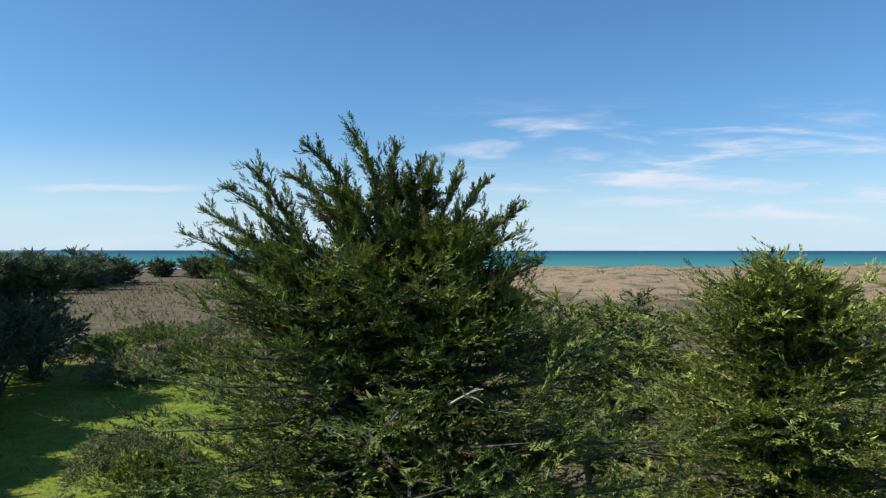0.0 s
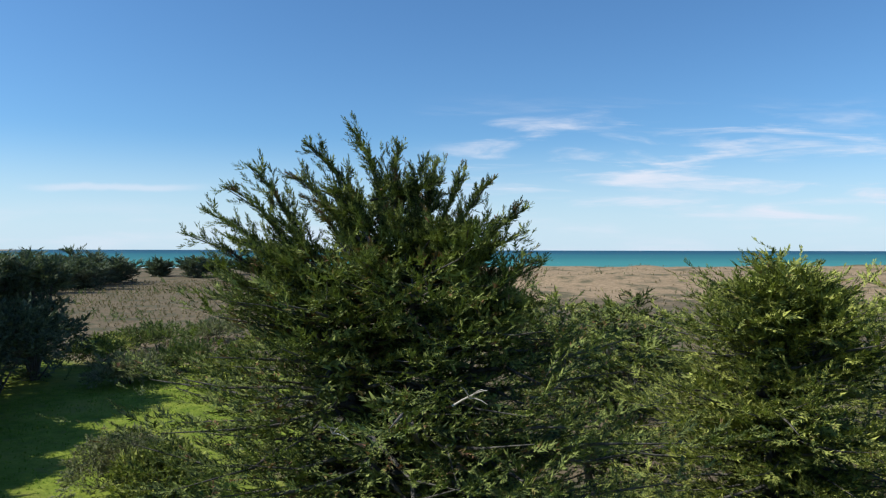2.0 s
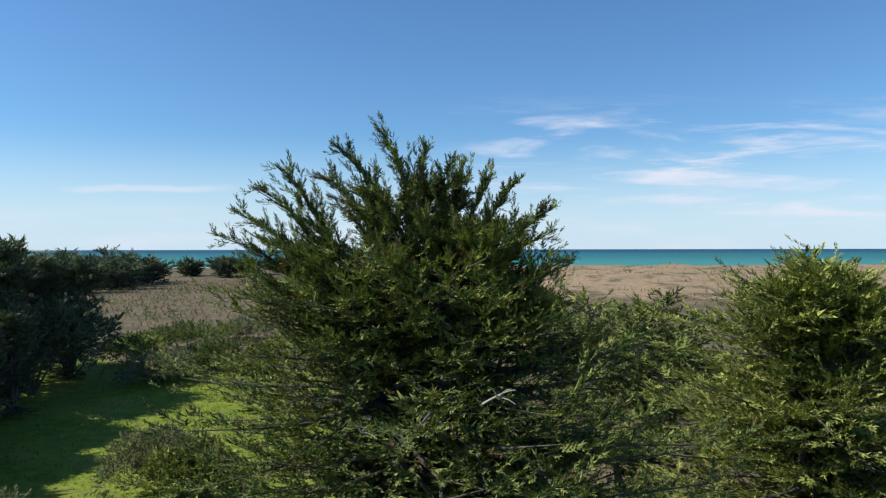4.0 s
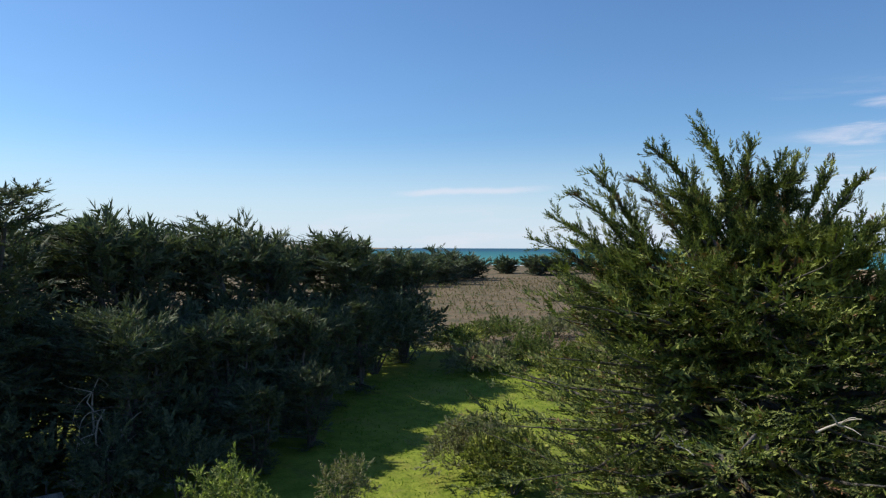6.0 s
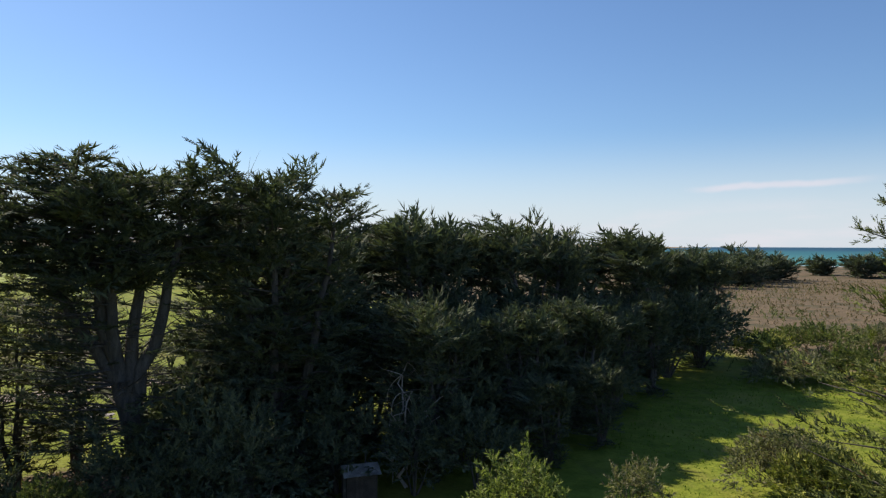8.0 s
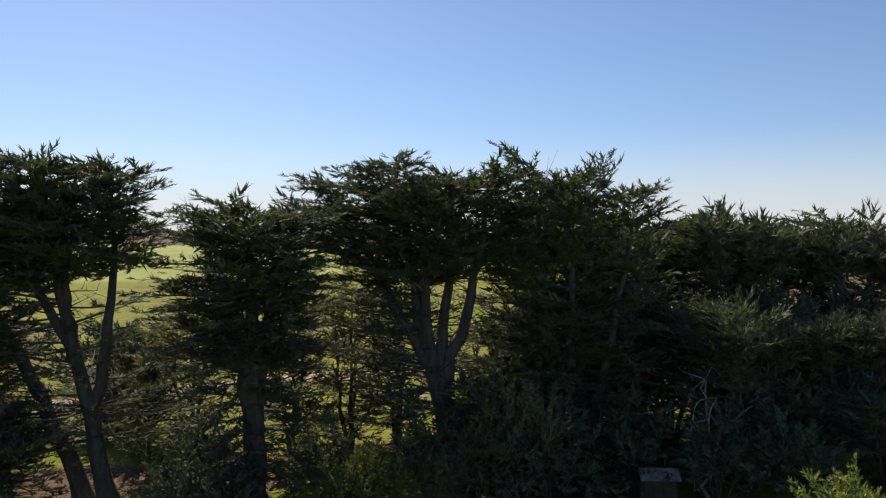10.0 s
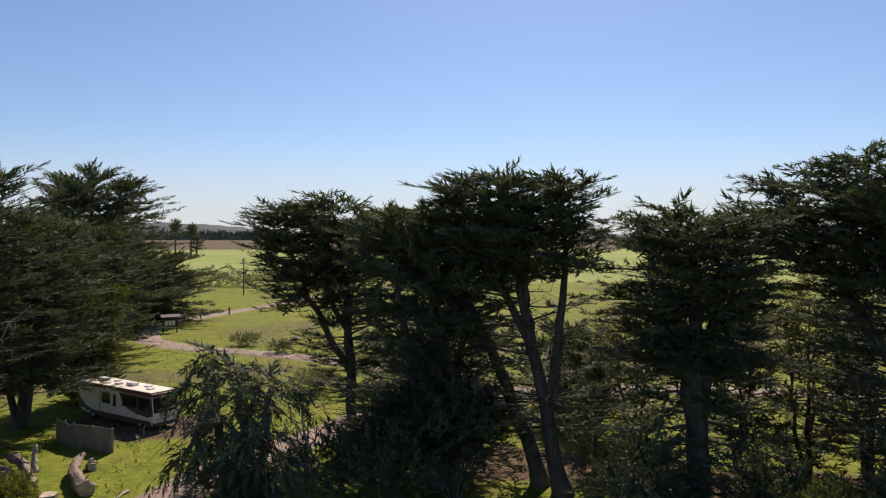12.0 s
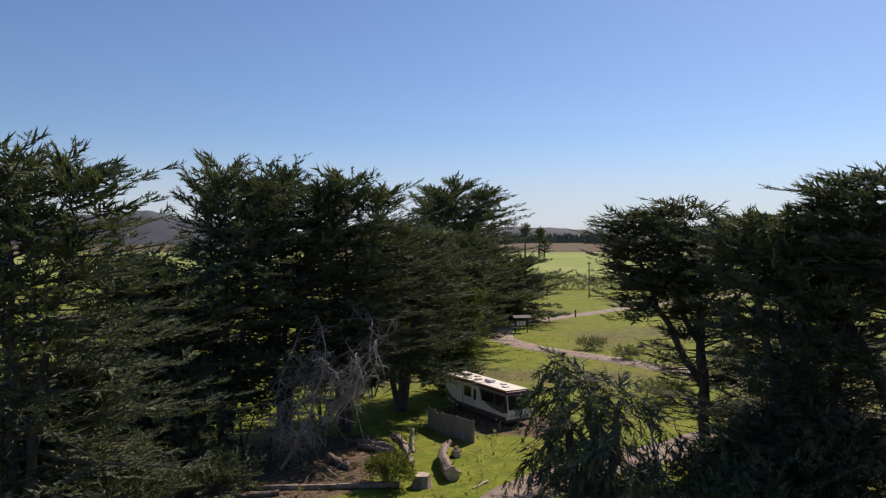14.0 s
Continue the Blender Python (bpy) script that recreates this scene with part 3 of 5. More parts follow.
# ---- trees ----
# the tall cypress in the open: dense shelves below, rope-like leaders swept up and to both sides above
def open_cypress(label, at, seed, tall, leaders, lean, body, reach, rise, leaf, crown=(), fills=0, spray=0.55, side=1.5, gap=0.24, side_gap=0.42, wind=(-0.12, 0, 0.02), trunk_r=0.36, low=0.1, dead=0.015, crowd=0.8, core=9, lop=0.0):
    """A broad cypress standing free. `leaders` stems fan from the foot up to `tall`; `body` limbs make the shelves, reaching out
    by the table `reach` (share of height, metres) at the pitch `rise` (share of height, degrees); `crown` are the rope-like top
    boughs (from x, z to x, y, z) and `fills` shorter ones among them; `lop` makes the lower limbs longer towards +X."""
    rng = np.random.default_rng(seed)
    root = tagged(new("cypress_tree"), label, "tree", "cypress trees in the open")
    root.location = at
    trunk, limbs, leaves = Wood(), Wood(), Leaves(SPRAY_FINE)
    up, wind = np.array([0, 0, 1.0]), np.asarray(wind, float)
    stems = []
    for k in range(leaders):
        a_, out = k * 2.4 + 0.5, lean * (0.25 + 0.75 * (k / max(leaders - 1, 1)))
        path = bend((0, 0, -0.3), (math.cos(a_) * out, math.sin(a_) * out * 0.7, tall * rng.uniform(0.82, 0.97)), (math.cos(a_) * out * 0.15, 0, 0), 12)
        path[1:-1, :2] += rng.normal(0, 0.08, (10, 2))
        trunk.add(path, trunk_r * (1.0 if k == 0 else 0.7) * np.linspace(1, 0.08, 12) ** 0.8, 9)
        stems.append(path)
    for k in range(body):
        u = low + (0.97 - low) * ((k + rng.uniform(0, 1)) / body) ** crowd
        stem = stems[rng.integers(len(stems))]
        p0 = on(stem, min(u * tall / stem[-1][2], 0.97))
        az = k * 2.39996 + rng.normal(0, 0.3)
        lobe = 1 + 0.16 * math.sin(3 * az + 9 * u) + 0.10 * math.sin(5 * az - 14 * u)
        length = lerp(u, reach) * lobe * rng.uniform(0.55, 1.02) * (1 + lop * math.cos(az) * min(max((0.82 - u) / 0.2, 0), 1))
        el = radians(lerp(u, rise) + min(rng.normal(0, 12), 7))
        flat_way = np.array([math.cos(az), math.sin(az)]) + 0.8 * p0[:2] / (1.5 + np.linalg.norm(p0[:2]))
        flat_way /= np.linalg.norm(flat_way)
        length = max(length - 0.5 * np.linalg.norm(p0[:2]), 1.2)
        d = np.array([*(flat_way * math.cos(el)), math.sin(el)])
        q = np.linspace(0, 1, 8)[:, None]
        arm = p0 + d * length * q + up * length * (0.10 * q ** 2.5 - 0.05 * q) + wind * length * q ** 2
        arm[1:] += rng.normal(0, 0.03 * length, (7, 3))
        limbs.add(arm[::2], np.linspace(max(0.015 * length, 0.02), 0.008, 4), 4)
        if rng.random() < dead:
            for _ in range(9):
                b_ = on(arm, rng.uniform(0.3, 1))
                limbs.add(bend(b_, b_ + rng.normal(0, 0.6, 3) + d * 0.6, (0, 0, 0.1), 4), np.linspace(0.018, 0.005, 4), 3)
            continue
        bough(leaves, limbs, rng, arm, side * min(1.0, 0.35 + length / 8), side_gap, spray, gap, SPRAY_FINE, 0.16, (28, 66), 0.05, wind * 0.5, 0.35, 0.12, 0.5, squash=0.45)
        for _ in range(core):
            w = rng.uniform(0.03, 0.5)
            leaves.add(rng, on(arm, w) + rng.normal(0, 0.3, 3), turned(d, rng.normal(0, 0.9)) + up * rng.normal(0, 0.2), spray * 1.7, 0.6, SPRAY_FINE)
    rope = [(np.array([x0, 0.1, z0]), np.array([x1, y1, z1 - 0.2]), 1.0) for x0, z0, x1, y1, z1 in crown]
    for k in range(fills):
        a0, b0, _ = rope[rng.integers(len(crown))]
        f_ = rng.uniform(0.36, 0.70)
        rope.append((a0 + rng.normal(0, 0.35, 3), a0 + (b0 - a0) * f_ + np.array([rng.normal(0, 0.7), rng.normal(0, 1.2), rng.normal(-0.45, 0.25)]), 0.8))
    for p0, p1, full in rope:
        ln = np.linalg.norm(p1 - p0)
        q = np.linspace(0, 1, 10)[:, None]
        way = p1 - p0
        mid = p0 + way * np.array([0.34, 0.5, 0.74])
        arm = p0 * (1 - q) ** 2 + mid * 2 * q * (1 - q) + p1 * q ** 2 + rng.normal(0, 0.012 * ln, (10, 3)) * q
        limbs.add(arm[::3], np.linspace(0.05, 0.012, 4), 5)
        bough(leaves, limbs, rng, arm, 1.30 * full, 0.28, spray * 0.80, 0.065, SPRAY_FINE, 0.10, (32, 60), 0.04, wind * 0.7, 0.8, 0.10, 0.20, squash=0.9)
        clothe(leaves, rng, arm, spray * 0.88, 0.032, SPRAY_FINE, 0.08, (14, 40), 0.04, wind * 0.5, squash=0.9)
    child("trunk", trunk.mesh("trunk", BARK), root)
    tagged(child("branchwork", limbs.mesh("branchwork", BARK), root), kind="stuff")
    child("crown", leaves.mesh("crown", leaf), root)
    return root


TOP = [(0.1, 17.0, -1.05, 0.0, 20.75), (0.2, 18.0, 0.3, 0.3, 20.3), (-0.5, 17.0, -2.4, -0.3, 20.3), (-0.8, 16.4, -3.1, 0.5, 19.5), (-2.4, 16.2, -4.25, 0.2, 19.65),
       (-2.5, 15.9, -4.75, -0.5, 19.0), (-2.7, 15.4, -5.6, 0.3, 18.35), (-2.7, 15.0, -6.05, -0.4, 17.6), (1.1, 16.4, 1.45, 0.2, 19.8), (1.3, 16.2, 2.3, 0.3, 19.4),
       (1.6, 15.8, 3.1, 0.0, 19.2), (2.0, 15.4, 4.2, 0.1, 18.4), (1.9, 15.2, 4.1, -0.6, 17.7), (2.2, 14.4, 4.8, 0.3, 16.7), (0.9, 16.4, 0.85, -0.6, 19.5),
       (-1.5, 15.4, -3.4, -0.7, 18.1), (-1.7, 14.8, -4.3, 0.8, 17.3), (0.2, 16.0, -1.5, -0.9, 18.9), (1.9, 14.8, 3.3, -0.9, 17.5)]
tall = open_cypress("tall green Monterey cypress with upswept feathery branches", spot(4.6, 22.0), 3, 17.4, 6, 2.6, 330,
                    [(0.1, 8.6), (0.45, 8.9), (0.6, 9.3), (0.72, 8.7), (0.80, 6.9), (0.88, 5.0), (0.94, 4.1), (1.0, 3.0)], [(0.1, -8), (0.6, -2), (0.8, 4), (1.0, 18)], CYPRESS, TOP, 88, lop=0.22, spray=0.46, side=1.7, side_gap=0.52, gap=0.19, wind=(-0.07, 0, 0.02), low=0.34, crowd=0.8)
for q0, q1 in (((1.9, -5.0, 13.3), (2.7, -5.4, 13.75)), ((-0.6, -4.6, 12.4), (-1.2, -5.4, 12.9)), ((2.4, -5.4, 10.2), (3.4, -6.2, 10.5))):
    snag = Wood()
    snag.add(bend(q0, q1, (0.1, 0, 0.1), 6), np.linspace(0.030, 0.008, 6), 5)
    mid = (np.array(q0) + np.array(q1)) / 2
    for dx, dz in ((0.3, 0.25), (-0.2, 0.3), (0.4, -0.1)):
        snag.add(bend(mid, mid + np.array([dx, -0.2, dz]), (0, 0, 0.05), 4), np.linspace(0.022, 0.006, 4), 4)
    child("dead_twig", snag.mesh("dead_twig", DEADWOOD), tall, "bleached dead twig")
# the rounder one beside it
open_cypress("rounded dense yellow-green cypress", spot(-25.6, 39), 5, 16.6, 5, 2.4, 270,
             [(0.08, 11.0), (0.35, 10.8), (0.55, 9.0), (0.75, 6.4), (0.9, 3.8), (1.0, 2.0)], [(0.08, -8), (0.5, 0), (0.8, 12), (1.0, 34)], CYPRESS_LIGHT,
             spray=0.70, side=2.0, gap=0.24, side_gap=0.70, wind=(-0.14, 0, 0.03), trunk_r=0.4, low=0.14, dead=0.02)
for az, d, hh, sd, lf in ((-8.8, 62, 12.3, 11, CYPRESS_LIGHT), (-14.5, 76, 11.8, 12, CYPRESS), (-33.0, 60, 14.8, 13, CYPRESS_LIGHT), (-12.5, 48, 12.8, 14, CYPRESS)):
    tree("spreading cypress half hidden behind others", spot(az, d), sd, [(0.5, 0, hh, 0, 0), (-2.8, 0, hh * 0.9, 0, 0), (2.8, 0, hh * 0.86, 0, 0)],
         34, [(0.1, 5.4), (0.6, 4.6), (1.0, 2.2)], [(0.1, -6), (0.6, 2), (1.0, 16)], spray=1.7, gap=0.42, first=0.06, core=4, spire=0.1, leaf=lf, group="cypress trees in the open", trunk_r=0.3)

# the windbreak, thick to the ground towards the sea
SKIRT = [(0.05, 8.4), (0.3, 7.4), (0.6, 5.6), (0.85, 3.6), (1.0, 2.2)]
SWEPT = [(0.05, -10), (0.3, -4), (0.7, 8), (1.0, 24)]
TIPS = {"limbs": 12, "first": 0.84, "reach": [(0.84, 3.2), (1.0, 3.0)], "rise": [(0.84, 2), (1.0, 15)], "r": 0.16, "wind": (-1.05, -0.65, 0.16)}
hedge = [tree("dark wind-swept cypress, branches down to the ground", (0, 0, 0), 20 + k,
              [(-1.0, 0.6, 17.8, 0.6, 0), (0.8, 3.2, 16.6, 0.6, 0.3), (0.6, -3.2, 16.8, 0.6, -0.3)]
              + [(q[0], q[1], q[2] - 1.0 + 0.6 * ((k * 5 + j * 3) % 4), 0.4, 0, TIPS) for j, q in enumerate(((-2.4, 2.4, 17.0), (1.6, 0.6, 16.6), (-2.0, -1.8, 17.2), (1.8, -4.4, 15.4), (1.4, 4.6, 15.2)))], 27, SKIRT, SWEPT,
              spray=2.2, gap=0.78, start=0.2, core=6, wind=(-0.70, -0.42, 0.10), first=0.06, trunk_r=0.5, spire=0.1, ripple=0.09, lift=0.04) for k in range(3)]
rows = [(-52.5, 27, 1.10), (-56.5, 35, 1.02), (-53.5, 43, 1.06), (-56.5, 51, 0.99), (-53.5, 59, 1.04), (-55.5, 68, 0.94), (-52.5, 77, 0.98), (-55.5, 86, 0.90), (-53.5, 94, 0.86), (-59.5, 99, 0.84),
        (-41.5, 35, 0.68), (-41.5, 44, 0.62), (-42.5, 53, 0.62), (-44.5, 62, 0.60), (-47.0, 72, 0.60), (-36.5, 42, 0.36), (-37.5, 50, 0.36), (-15.5, -44.5, 0.60), (-26.0, -53.5, 0.52)]
for k, (x, y, s) in enumerate(rows):
    m = pose(x, y, 0, 0, 0, (-12, 8, 18, -5)[k % 4])
    one = hedge[k] if k < 3 else copy_thing(hedge[k % 3], m)
    one.matrix_basis = m
    one.scale = (s, s, s)

# the windbreak, bare-stemmed with high flat crowns; stem tops are given to the left of the foot and behind it
def windbreak_tree(az, d, seed, stems, first, reach, rise, limbs=35, trunk_r=0.5, sparse=52, **more):
    a_ = radians(az)
    turn = lambda left, deep: (-math.cos(a_) * left - math.sin(a_) * deep, -math.sin(a_) * left + math.cos(a_) * deep)
    made = []
    for left, deep, top, bow, *own in stems:
        made.append((*turn(left, deep), top - 1.4, *turn(bow, 0), *own))
    full = dict(spray=1.7, gap=0.26, start=0.22, ripple=0.06, crowd=0.85, wind=(-0.10, -0.10, 0.02), twigs=26, bare=0.05, lift=0.02, core=8, curl=0.04, sparse=sparse, spire=0.08)
    full.update(more)
    return tree("tall dark cypress with bare trunks and a flat-topped crown", spot(az, d), seed, made, limbs, reach, rise, first=first, trunk_r=trunk_r, **full)


CAP = [(0.3, 4.0), (0.6, 5.2), (0.8, 5.2), (0.92, 4.4), (1.0, 2.8)]
FAN = [(0.4, 4), (0.7, 3), (0.9, 2), (1.0, 4)]
windbreak_tree(113.6, 62, 31, [(1.6, 0, 22.6, -0.6), (6.0, 0.6, 21.6, 0.8, {"fork": 0.30, "first": 0.40}), (3.6, 2.0, 22.0, 0.3, {"fork": 0.42, "first": 0.35}), (0.4, -1.6, 20.4, 0.2, {"fork": 0.12, "first": 0.5, "r": 0.4})], 0.50, CAP, FAN)
windbreak_tree(98.0, 52, 32, [(9.6, 0, 20.8, -0.9), (12.0, 1.0, 20.2, 0.6, {"fork": 0.62, "first": 0.35}), (8.0, 1.0, 20.6, 0.2, {"fork": 0.70, "first": 0.3})], 0.76, CAP, FAN, trunk_r=0.62, limbs=24)
windbreak_tree(96.6, 50, 33, [(4.2, 0, 23.3, 0.3), (0.6, 0.8, 22.8, -0.8, {"fork": 0.30, "first": 0.55}), (6.8, 1.2, 22.6, 0.3, {"fork": 0.45, "first": 0.42}), (2.6, -1.0, 21.6, 0.2, {"fork": 0.5, "first": 0.4})], 0.64, CAP, FAN, trunk_r=0.62)
windbreak_tree(106.6, 51, 37, [(3.6, 0, 20.6, 0.4), (1.0, -0.6, 18.6, -0.3, {"r": 0.5}), (-2.4, 0.6, 17.6, 0, {"r": 0.45}), (2.0, 1.2, 19.6, 0.3, {"r": 0.4}), (-0.8, -1.4, 15.5, 0.5, {"r": 0.35})], 0.40, [(0.4, 3.0), (0.7, 3.8), (1.0, 2.4)], [(0.4, -4), (0.8, 8), (1.0, 18)], limbs=22, sparse=44, twigs=40)
windbreak_tree(86.8, 46, 34, [(0, 0, 20.2, 0.2), (2.2, 0.3, 19.8, 0.3, {"fork": 0.32, "first": 0.3, "limbs": 34}), (-2.4, 0.2, 19.9, 0.3, {"fork": 0.36, "first": 0.3, "limbs": 34}), (0.5, -1.6, 19.4, 0, {"fork": 0.4, "first": 0.3, "limbs": 30})], 0.15,
               [(0.15, 5.6), (0.5, 4.8), (0.8, 5.0), (0.93, 4.0), (1.0, 2.6)], [(0.15, -14), (0.5, -4), (0.8, 4), (1.0, 6)], limbs=66, crowd=1.0, sparse=0, trunk_r=0.85, wind=(-0.05, -0.02, 0))
windbreak_tree(70.4, 49, 35, [(5.0, 0, 23.6, 0.3), (1.4, 0.8, 22.8, -0.5, {"fork": 0.34, "first": 0.5}), (8.6, 0.6, 22.2, 0.6, {"fork": 0.38, "first": 0.45}), (-1.6, 0.4, 22.9, -0.5, {"fork": 0.30, "first": 0.55}), (3.2, -1.8, 21.8, 0, {"fork": 0.45, "first": 0.4})], 0.60, CAP, FAN, trunk_r=0.75, sparse=80, twigs=40)
windbreak_tree(62.0, 51, 36, [(2.6, 0, 23.4, 0.4), (-0.8, 0.4, 22.6, 0), (-4.0, 0.6, 21.8, -0.3), (0.6, -2.0, 22.0, 0)], 0.10, [(0.1, 5.0), (0.5, 4.6), (0.8, 4.0), (1.0, 2.6)], [(0.1, -8), (0.5, 0), (0.8, 8), (1.0, 16)], limbs=48, core=7, wind=(-0.1, -0.25, 0.06))

# open, half-dead trees in a second row behind the windbreak
for k, (az, d, hh) in enumerate(((79.8, 58, 14.6), (76.0, 61, 13.0), (84.2, 60, 11.5), (91.6, 63, 11.5), (95.8, 68, 9.0), (97.2, 74, 8.5), (105.4, 60, 12.5), (109.2, 65, 11.0), (67.5, 58, 12.5), (62.5, 58, 14.0), (57.0, 60, 13.0))):
    tree("thin brownish cypress in the shade behind the windbreak", spot(az, d), 380 + k, [(0.4, 0.2, hh, 0.3, 0), (-1.6, 1.0, hh * 0.88, -0.3, 0.2), (1.4, -1.4, hh * 0.8, 0.2, -0.2)], 22,
         [(0.10, 4.4), (0.6, 4.2), (1.0, 2.0)], [(0.15, -4), (0.6, 8), (1.0, 22)], spray=1.9, gap=0.55, start=0.2, wind=(-0.1, -0.08, 0), first=0.12, trunk_r=0.2, bare=0.16, core=4, twigs=10,
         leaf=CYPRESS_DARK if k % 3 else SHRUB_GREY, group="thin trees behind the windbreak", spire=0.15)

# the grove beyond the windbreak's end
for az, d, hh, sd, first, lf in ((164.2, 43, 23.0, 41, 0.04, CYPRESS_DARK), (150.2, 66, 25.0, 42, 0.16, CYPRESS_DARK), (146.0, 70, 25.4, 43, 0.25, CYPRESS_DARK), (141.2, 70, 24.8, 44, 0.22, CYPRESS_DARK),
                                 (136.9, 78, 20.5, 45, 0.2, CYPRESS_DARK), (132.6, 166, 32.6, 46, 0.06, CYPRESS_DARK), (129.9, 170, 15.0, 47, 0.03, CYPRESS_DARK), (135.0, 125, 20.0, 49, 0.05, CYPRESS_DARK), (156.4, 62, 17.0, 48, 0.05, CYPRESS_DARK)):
    hh -= 1.1
    wide = 1.0 if d < 90 else 1.9
    tree("big dark cypress of the grove, swept by the wind", spot(az, d), sd,
         [(0, 0, hh, 0, 0.4), (-2.8 * wide, 1.8 * wide, hh * 0.95, 0.3, 0.4), (-0.6 * wide, -3.2 * wide, hh * 0.96, 0, -0.6)] + ([(3.4 * wide, 1.0, hh * 0.88, 0.3, 0)] if d > 90 else []), 56 if d < 90 else 72,
         [(p, q if d < 90 else q * 1.8) for p, q in ((0.1, 7.2), (0.5, 7.4), (0.8, 5.6), (1.0, 2.8))], [(0.1, -8), (0.5, 0), (0.8, 10), (1.0, 28)],
         spray=2.0 if d < 90 else 3.0, gap=0.48 if d < 90 else 0.66, start=0.2, wind=(-0.2, 0.05, 0), first=first, leaf=lf, trunk_r=0.36, twigs=8, ripple=0.08, group="cypress trees of the grove", bare=0.05, core=6, kit=SPRAY_MID if d < 90 else SPRAY_FAR, spire=0.2)

# thick young growth that fills the windbreak's foot
for k, (x, y, tl) in enumerate(((-52.0, 28, 14.5), (-52.5, 37, 13.5), (-51.5, 46, 14.0), (-52.5, 55, 13.5), (-51.5, 64, 13.5), (-52.0, 73, 12.5), (-51.0, 82, 12.0), (-52.0, 92, 11.0), (-43.5, 39, 8.0), (-44.5, 49, 8.0), (-46.0, 58, 8.0), (-47.5, 20, 9.0))):
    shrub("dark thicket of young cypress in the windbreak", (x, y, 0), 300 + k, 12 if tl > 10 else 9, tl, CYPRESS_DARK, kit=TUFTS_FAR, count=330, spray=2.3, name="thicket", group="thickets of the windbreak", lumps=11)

# ---- smaller trees and shrubs ----
tree("broken-topped dark cypress with drooping branches", spot(122.2, 44), 51, [(0.4, 0.2, 10.2, 0, 0.3), (-1.4, -2.6, 11.0, -0.3, -0.6), (0.6, 2.4, 9.8, 0.2, 0.6)], 26,
     [(0.2, 3.0), (0.6, 4.0), (1.0, 2.6)], [(0.2, 0), (0.7, 6), (1.0, 10)], spray=1.55, gap=0.42, start=0.2, wind=(0, 0, 0), first=0.25, droop=0.75, curl=0.0,
     trunk_r=0.45, twigs=30, bare=0.22, lift=-0.75, core=6, spire=0.0)
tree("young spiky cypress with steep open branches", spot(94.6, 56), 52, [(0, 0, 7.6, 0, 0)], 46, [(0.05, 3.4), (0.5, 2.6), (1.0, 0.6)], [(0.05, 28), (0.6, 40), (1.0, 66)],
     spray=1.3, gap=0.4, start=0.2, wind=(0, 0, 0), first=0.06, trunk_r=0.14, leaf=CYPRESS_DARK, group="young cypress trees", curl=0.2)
shrub("low grey-green coyote brush mound beside the lawn", spot(23.6, 54), 61, 8.0, 4.6, SHRUB_GREY, count=1100, spray=0.8, lumps=9)
shrub("dark green bush leaning over the grey brush", spot(21.0, 50), 62, 6.0, 4.6, CYPRESS_LIGHT, count=900, spray=0.9, lumps=7)
shrub("bright sunlit yellow-green bush", spot(43.2, 31), 63, 5.4, 9.4, SHRUB_BRIGHT, count=1200, spray=0.6, lumps=15)
shrub("sparse dry bush at the lawn's edge", spot(34.2, 45), 64, 3.6, 4.6, SHRUB_GREY, count=130, spray=0.8)
shrub("round green bush among the logs", spot(137.6, 53.8), 65, 4.2, 2.5, CYPRESS_LIGHT, count=900, spray=0.5, lumps=8)
shrub("light green low bush under the windbreak", spot(78.2, 42), 66, 6.5, 5.4, SHRUB, count=520, spray=0.8)
for k, (az, d, wd, tl) in enumerate(((91.5, 44, 6, 6.0), (105.5, 48, 8, 8.0), (110.0, 52, 7, 7.0), (114.5, 50, 7, 4.6), (69.0, 44, 6, 6.5), (64.0, 45, 7, 8.5), (57.5, 50, 7, 7.0), (65.5, 47, 8, 9.0), (51.5, 49, 5, 6.0),
                                     (46.5, 50, 6, 6.5), (110.5, 46, 7, 6.0), (88.8, 42, 4, 3.4), (81.5, 47, 6, 5), (73.2, 45, 6, 7), (67.0, 44, 7, 8), (143.0, 72, 9, 8), (149.0, 66, 9, 8), (155.0, 60, 9, 8), (160.0, 56, 8, 7), (139.0, 86, 8, 7), (157.0, 47, 8, 6.0), (158.0, 54, 10, 9.0), (152.5, 57, 9, 8.0), (164.0, 50, 10, 10.0), (163.0, 36, 9, 6.0), (150.5, 52, 6, 3.0))):
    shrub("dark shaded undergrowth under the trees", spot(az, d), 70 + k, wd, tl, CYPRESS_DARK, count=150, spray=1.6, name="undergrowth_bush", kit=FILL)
for k, (az, d, wd, tl) in enumerate(((21.5, 128, 15, 4.2), (17.5, 138, 12, 3.6), (25.2, 118, 12, 3.6), (19.5, 104, 10, 3.6), (23.5, 98, 9, 3.2), (16.2, 92, 9, 3.8), (-11.8, 92, 11, 5.0), (-14.0, 102, 12, 5.0),
                                     (-9.5, 110, 12, 5.0), (-17.0, 96, 9, 4.2), (-29.5, 80, 12, 6.0), (13.0, 115, 14, 4.6))):
    shrub("rounded brush at the edge of the dry meadow", (*spot(az, d)[:2], float(height(*spot(az, d)[:2]))), 90 + k, wd, tl, (SHRUB, SHRUB_GREY, CYPRESS_LIGHT)[k % 3], count=330, spray=1.5, kit=TUFTS_FAR, group="brush of the meadow", lumps=8)
shrub("low brown thicket beside the campground road", spot(116.2, 86), 111, 8, 2.4, SHRUB_GREY, count=420, spray=0.7, group="campground bushes")
